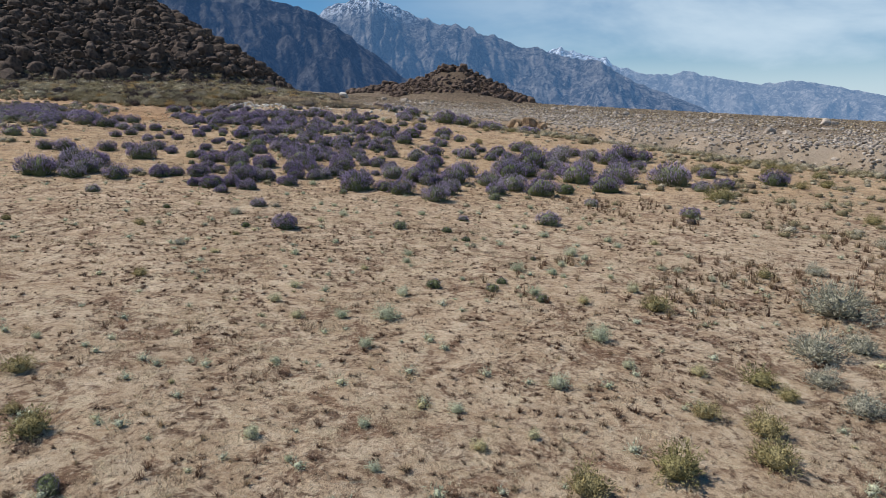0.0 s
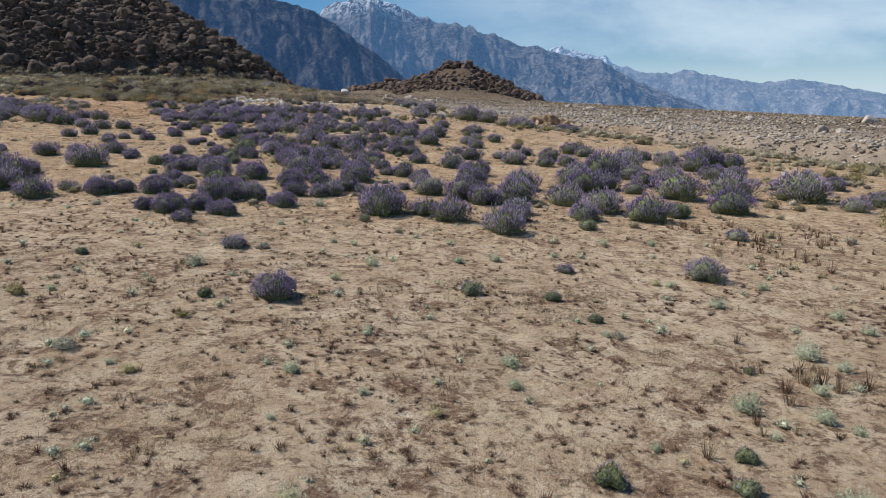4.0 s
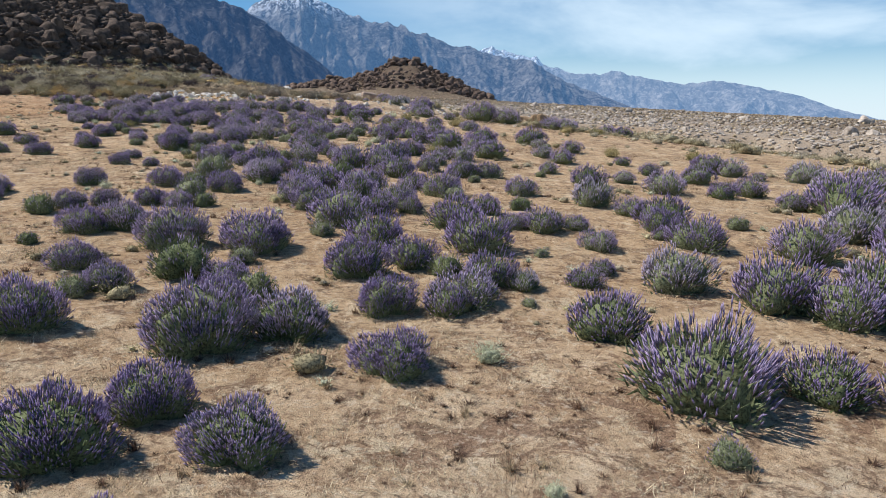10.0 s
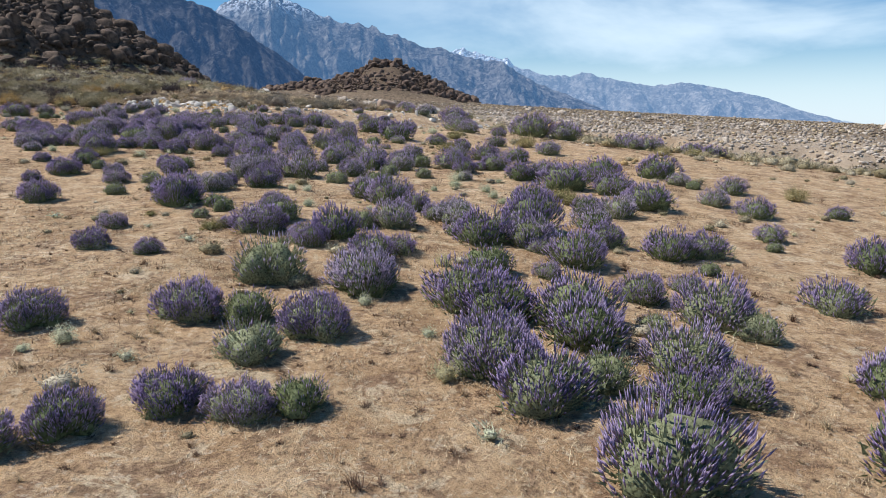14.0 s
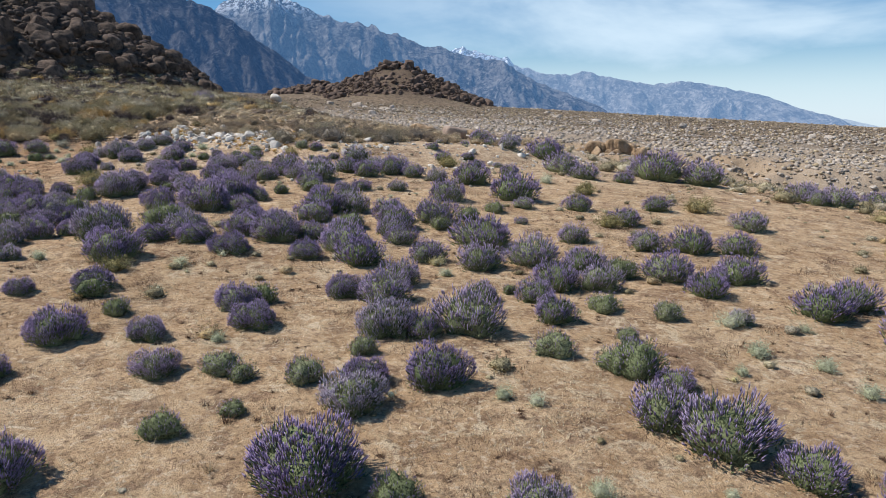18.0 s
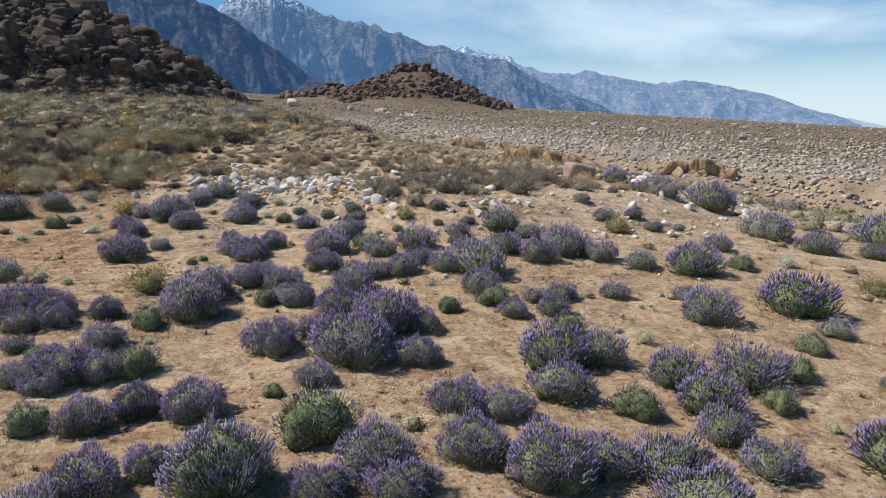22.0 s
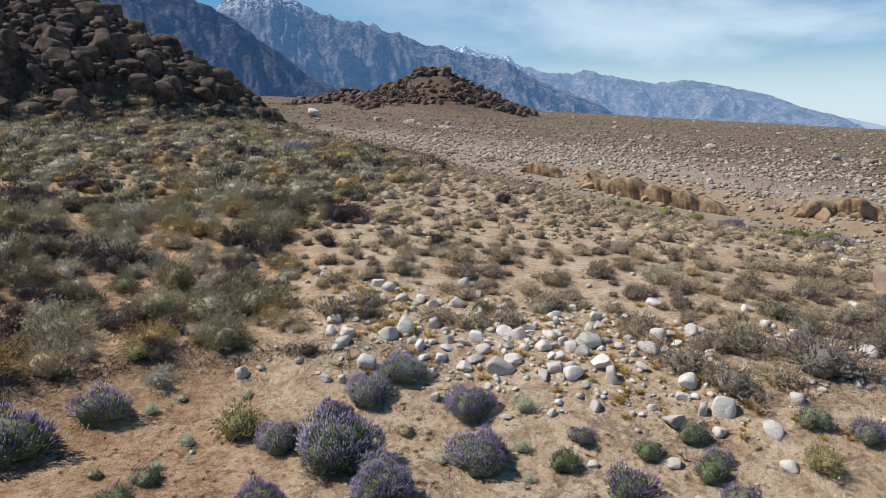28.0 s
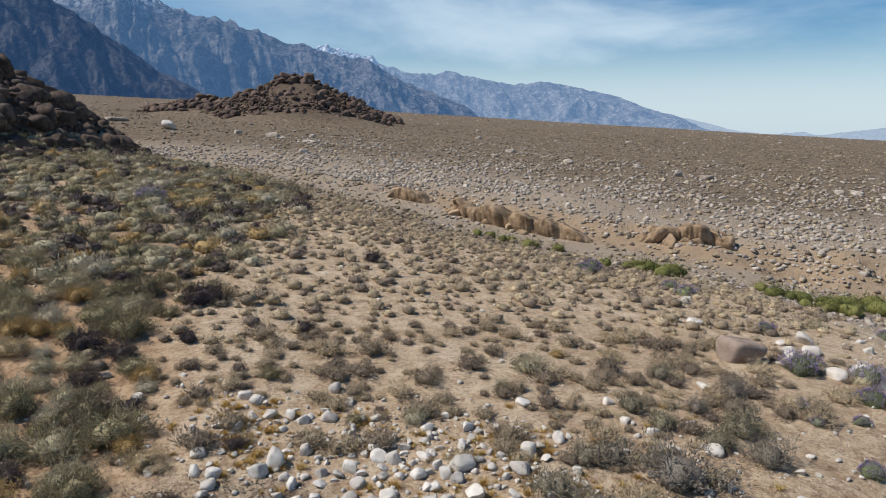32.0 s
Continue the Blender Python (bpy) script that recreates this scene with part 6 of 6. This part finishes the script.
bank_outcrop(((-0.9, 88.6), (0.2, 85.6), (1.5, 83.0), (3.5, 80.6), (4.8, 79.6)), 5, 1.05, 14, 0.55)
bank_outcrop(((7.2, 79.0), (9.0, 77.7), (11.0, 75.9)), 6, 0.8, 12, 0.6)
bank_outcrop(((-3.4, 93.4), (-2.4, 92.2), (-1.2, 91.0)), 7, 0.8, 8, 0.5)


# ---- dead wood on the terrace edge ----
def dead_template(seed):
    v, f = bush_twigs(seed + 500, 34, 1.0)
    r = np.random.default_rng(seed + 700)
    strewn = np.concatenate([r.normal(0, 0.55, (34, 2)), np.zeros((34, 1))], 1)
    v = v * (0.8, 0.8, 0.26) + np.repeat(strewn, 7, axis=0)
    return v, f


DEAD = [dead_template(k) for k in range(4)]
r = np.random.default_rng(39)
dx, dy, r2 = scatter(4000, -45, -14, 52, 84, 51, scrub_zone)
dx, dy = dx[:520], dy[:520]
tx = np.concatenate([r.uniform(-20.5, -14.6, 130), r.uniform(-19, -9, 40), r.uniform(-11, -7.5, 26)])
ty = np.concatenate([terrace_line(tx[:130]) + r.normal(1.15, 0.22, 130), r.uniform(44, 52, 40), r.uniform(51, 54, 26)])
stuff("dead_brush", "dark dead twigs and fallen brushwood along the terrace edge", "dead wood",
      stamp("dead_brush", DEAD, rows_for(np.concatenate([tx, dx]), np.concatenate([ty, dy]), np.concatenate([0.16 + 0.20 * r.uniform(size=len(tx)), 0.18 + 0.22 * r.uniform(size=len(dx))]), r), M_DEAD, False))


# ---- litter near the path ----
def litter_zone(x, y):
    patch = smooth(0.46, 0.58, fbm(x / 1.3, y / 1.3, 95, 3))
    return (0.06 + 0.94 * patch) * (0.25 + 0.75 * smooth(34, 12, y))


def straw_zone(x, y):
    patch = smooth(0.42, 0.6, fbm(x / 2.2 + 50, y / 2.2, 96, 3))
    return (0.1 + 0.9 * patch) * (0.4 + 0.6 * smooth(50, 20, y))


def corridor(n, seed, zone, reach):
    """Places thick beside the path and thinner away from it."""
    r = np.random.default_rng(seed)
    y = -2 + 52 * r.uniform(size=n) ** 1.5
    x = -0.33 * (y - 6) + np.where(r.uniform(size=n) < 0.6, r.normal(0, reach, n), r.uniform(-20, 20, n))
    k = (r.uniform(size=n) < zone(x, y) * smooth(-2, 5, y)) & (wash_side(x, y) < -8)
    return x[k], y[k], r


x, y, r = corridor(22000, 20, straw_zone, 5.0)
stuff("dry_grass", "flattened dry grass tufts and straw on sand", "grass",
      stamp("dry_grass", FLATS, rows_for(x, y, 0.05 + 0.09 * r.uniform(size=len(x)), r, 0.0, 0.6 + 0.4 * r.uniform(size=len(x))), M_STRAW, False))
x, y, r = corridor(17000, 27, straw_zone, 5.5)
stuff("straw_mats", "pale mats of dried annual herbs on sand", "plants",
      stamp("straw_mats", MATS, rows_for(x, y, 0.06 + 0.09 * r.uniform(size=len(x)), r, 0.0, 0.6 + 0.4 * r.uniform(size=len(x))), M_STRAW, False))
x, y, r = corridor(26000, 24, litter_zone, 5.5)
stuff("brown_litter", "low dark brown dried herbs matted on sand", "plants",
      stamp("brown_litter", MATS, rows_for(x, y, 0.05 + 0.13 * r.uniform(size=len(x)) ** 2, r, 0.0, np.where(r.uniform(size=len(x)) < 0.62, 0.05 + 0.4 * r.uniform(size=len(x)), 0.5 + 0.4 * r.uniform(size=len(x)))), M_STRAW, False))


x, y, r = scatter(24000, -16, 14, 2, 26, 64, lambda a, b: (0.12 + 0.88 * smooth(0.45, 0.56, fbm(a / 0.9, b / 0.9, 87, 3))) * smooth(26, 16, b) * (wash_side(a, b) < -10))
stuff("brown_clumps", "dark brown clumps of dried herbs scattered over sand", "plants",
      stamp("brown_clumps", DRY, rows_for(x, y, 0.04 + 0.08 * r.uniform(size=len(x)) ** 1.5, r, 0.0, 0.02 + 0.36 * r.uniform(size=len(x))), M_STRAW, False, 0.5))
x, y, r = scatter(14000, -26, 6, 24, 54, 65, lambda a, b: smooth(22, 28, b) * smooth(1.2, 0.2, b - terrace_line(a)) * (0.08 + 0.92 * smooth(0.46, 0.57, fbm(a / 1.1, b / 1.1, 86, 3))) * (np.abs(a + 0.306 * b) < 9))
stuff("field_clumps", "brown clumps of dried herbs between the sage bushes", "plants",
      stamp("field_clumps", DRY, rows_for(x, y, 0.035 + 0.07 * r.uniform(size=len(x)) ** 1.6, r, 0.0, 0.06 + 0.4 * r.uniform(size=len(x))), M_STRAW, False, 0.45))
x, y, r = corridor(9000, 63, lambda a, b: (0.15 + 0.85 * smooth(0.44, 0.58, fbm(a / 1.7, b / 1.7, 88, 3))) * (0.3 + 0.7 * smooth(30, 14, b)), 6.5)
stuff("dry_tufts", "small brown and tan dry tufts on sand", "plants",
      stamp("dry_tufts", DRY, rows_for(x, y, 0.045 + 0.085 * r.uniform(size=len(x)) ** 1.6, r, 0.0, 0.12 + 0.6 * r.uniform(size=len(x))), M_STRAW, False))


# straw and small tan shrubs between the sage bushes
def field_straw(x, y):
    return smooth(16, 22, y) * smooth(2, -1, y - terrace_line(x)) * (wash_side(x, y) < -7) * (0.25 + 0.75 * smooth(0.42, 0.6, fbm(x / 2.6, y / 2.6, 99, 3)))


x, y, r = scatter(30000, -30, 16, 16, 56, 45, field_straw)
stuff("field_straw", "pale yellow straw lying between the sage bushes", "grass",
      stamp("field_straw", FLATS, rows_for(x, y, 0.08 + 0.16 * r.uniform(size=len(x)), r, 0.0, 0.62 + 0.38 * r.uniform(size=len(x))), M_STRAW, False))
x, y, r = scatter(1800, -34, 16, 16, 56, 46, field_straw)
stuff("field_shrubs", "small tan and olive dry shrubs between the sage bushes", "shrubs",
      stamp("field_shrubs", SMALL, rows_for(x, y, 0.05 + 0.15 * r.uniform(size=len(x)) ** 1.8, r, 0.0, 0.3 + 0.65 * r.uniform(size=len(x))), M_SCRUB, False))
x, y, r = scatter(1600, 0, 14, 10, 21, 53, lambda a, b: smooth(0.44, 0.6, fbm(a / 2.4, b / 2.4, 91, 3)) * smooth(0, 3, a) * smooth(14, 11, a))
stuff("russet_grass", "thin russet and tan dry grass beside the sage field", "grass",
      stamp("russet_grass", GRASS, rows_for(x, y, 0.10 + 0.14 * r.uniform(size=len(x)), r, 0.0, 0.25 + 0.4 * r.uniform(size=len(x))), M_STRAW, False))
x, y, r = scatter(12000, -26, 8, 26, 54, 50, lambda a, b: smooth(26, 32, b) * smooth(2, -1, b - terrace_line(a)) * smooth(0.5, 0.6, fbm(a / 1.4, b / 1.4, 93, 3)))
stuff("field_litter", "dark brown dried herbs between the sage bushes", "plants",
      stamp("field_litter", MATS, rows_for(x, y, 0.06 + 0.12 * r.uniform(size=len(x)), r, 0.0, 0.05 + 0.4 * r.uniform(size=len(x))), M_STRAW, False))
x, y, r = scatter(4600, -40, -8, 24, 58, 49, lambda a, b: smooth(-7.0, -9.5, a + 0.306 * b) * smooth(24, 36, b) * smooth(1.0, -0.5, b - terrace_line(a)) * (0.2 + 0.8 * smooth(0.4, 0.58, fbm(a / 3, b / 3, 94, 3))))
stuff("hillward_shrubs", "tan and olive dry shrubs between the sage and the boulder hill", "shrubs",
      stamp("hillward_shrubs", SMALL, rows_for(x, y, 0.10 + 0.22 * r.uniform(size=len(x)) ** 1.6, r, 0.0, 0.25 + 0.7 * r.uniform(size=len(x))), M_SCRUB, False))
x, y, r = scatter(5000, -24, 6, 51, 84, 47, brown_zone)
stuff("terrace_tufts", "tiny dry tufts between the shrubs of the terrace", "plants",
      stamp("terrace_tufts", MATS, rows_for(x, y, 0.06 + 0.12 * r.uniform(size=len(x)), r, 0.0, 0.25 + 0.6 * r.uniform(size=len(x))), M_STRAW, False))
SEED = [scrub_template(170 + k, 70, 0.2, 0.75, 0, 0.4) for k in range(4)]
x, y, r = corridor(1500, 21, lambda a, b: 0.25 + 0.75 * smooth(26, 12, b), 6.0)
stuff("sage_seedlings", "small grey-green sage seedlings on sand", "plants",
      stamp("sage_seedlings", SEED, rows_for(x, y, 0.04 + 0.07 * r.uniform(size=len(x)), r), M_TUFT, False))
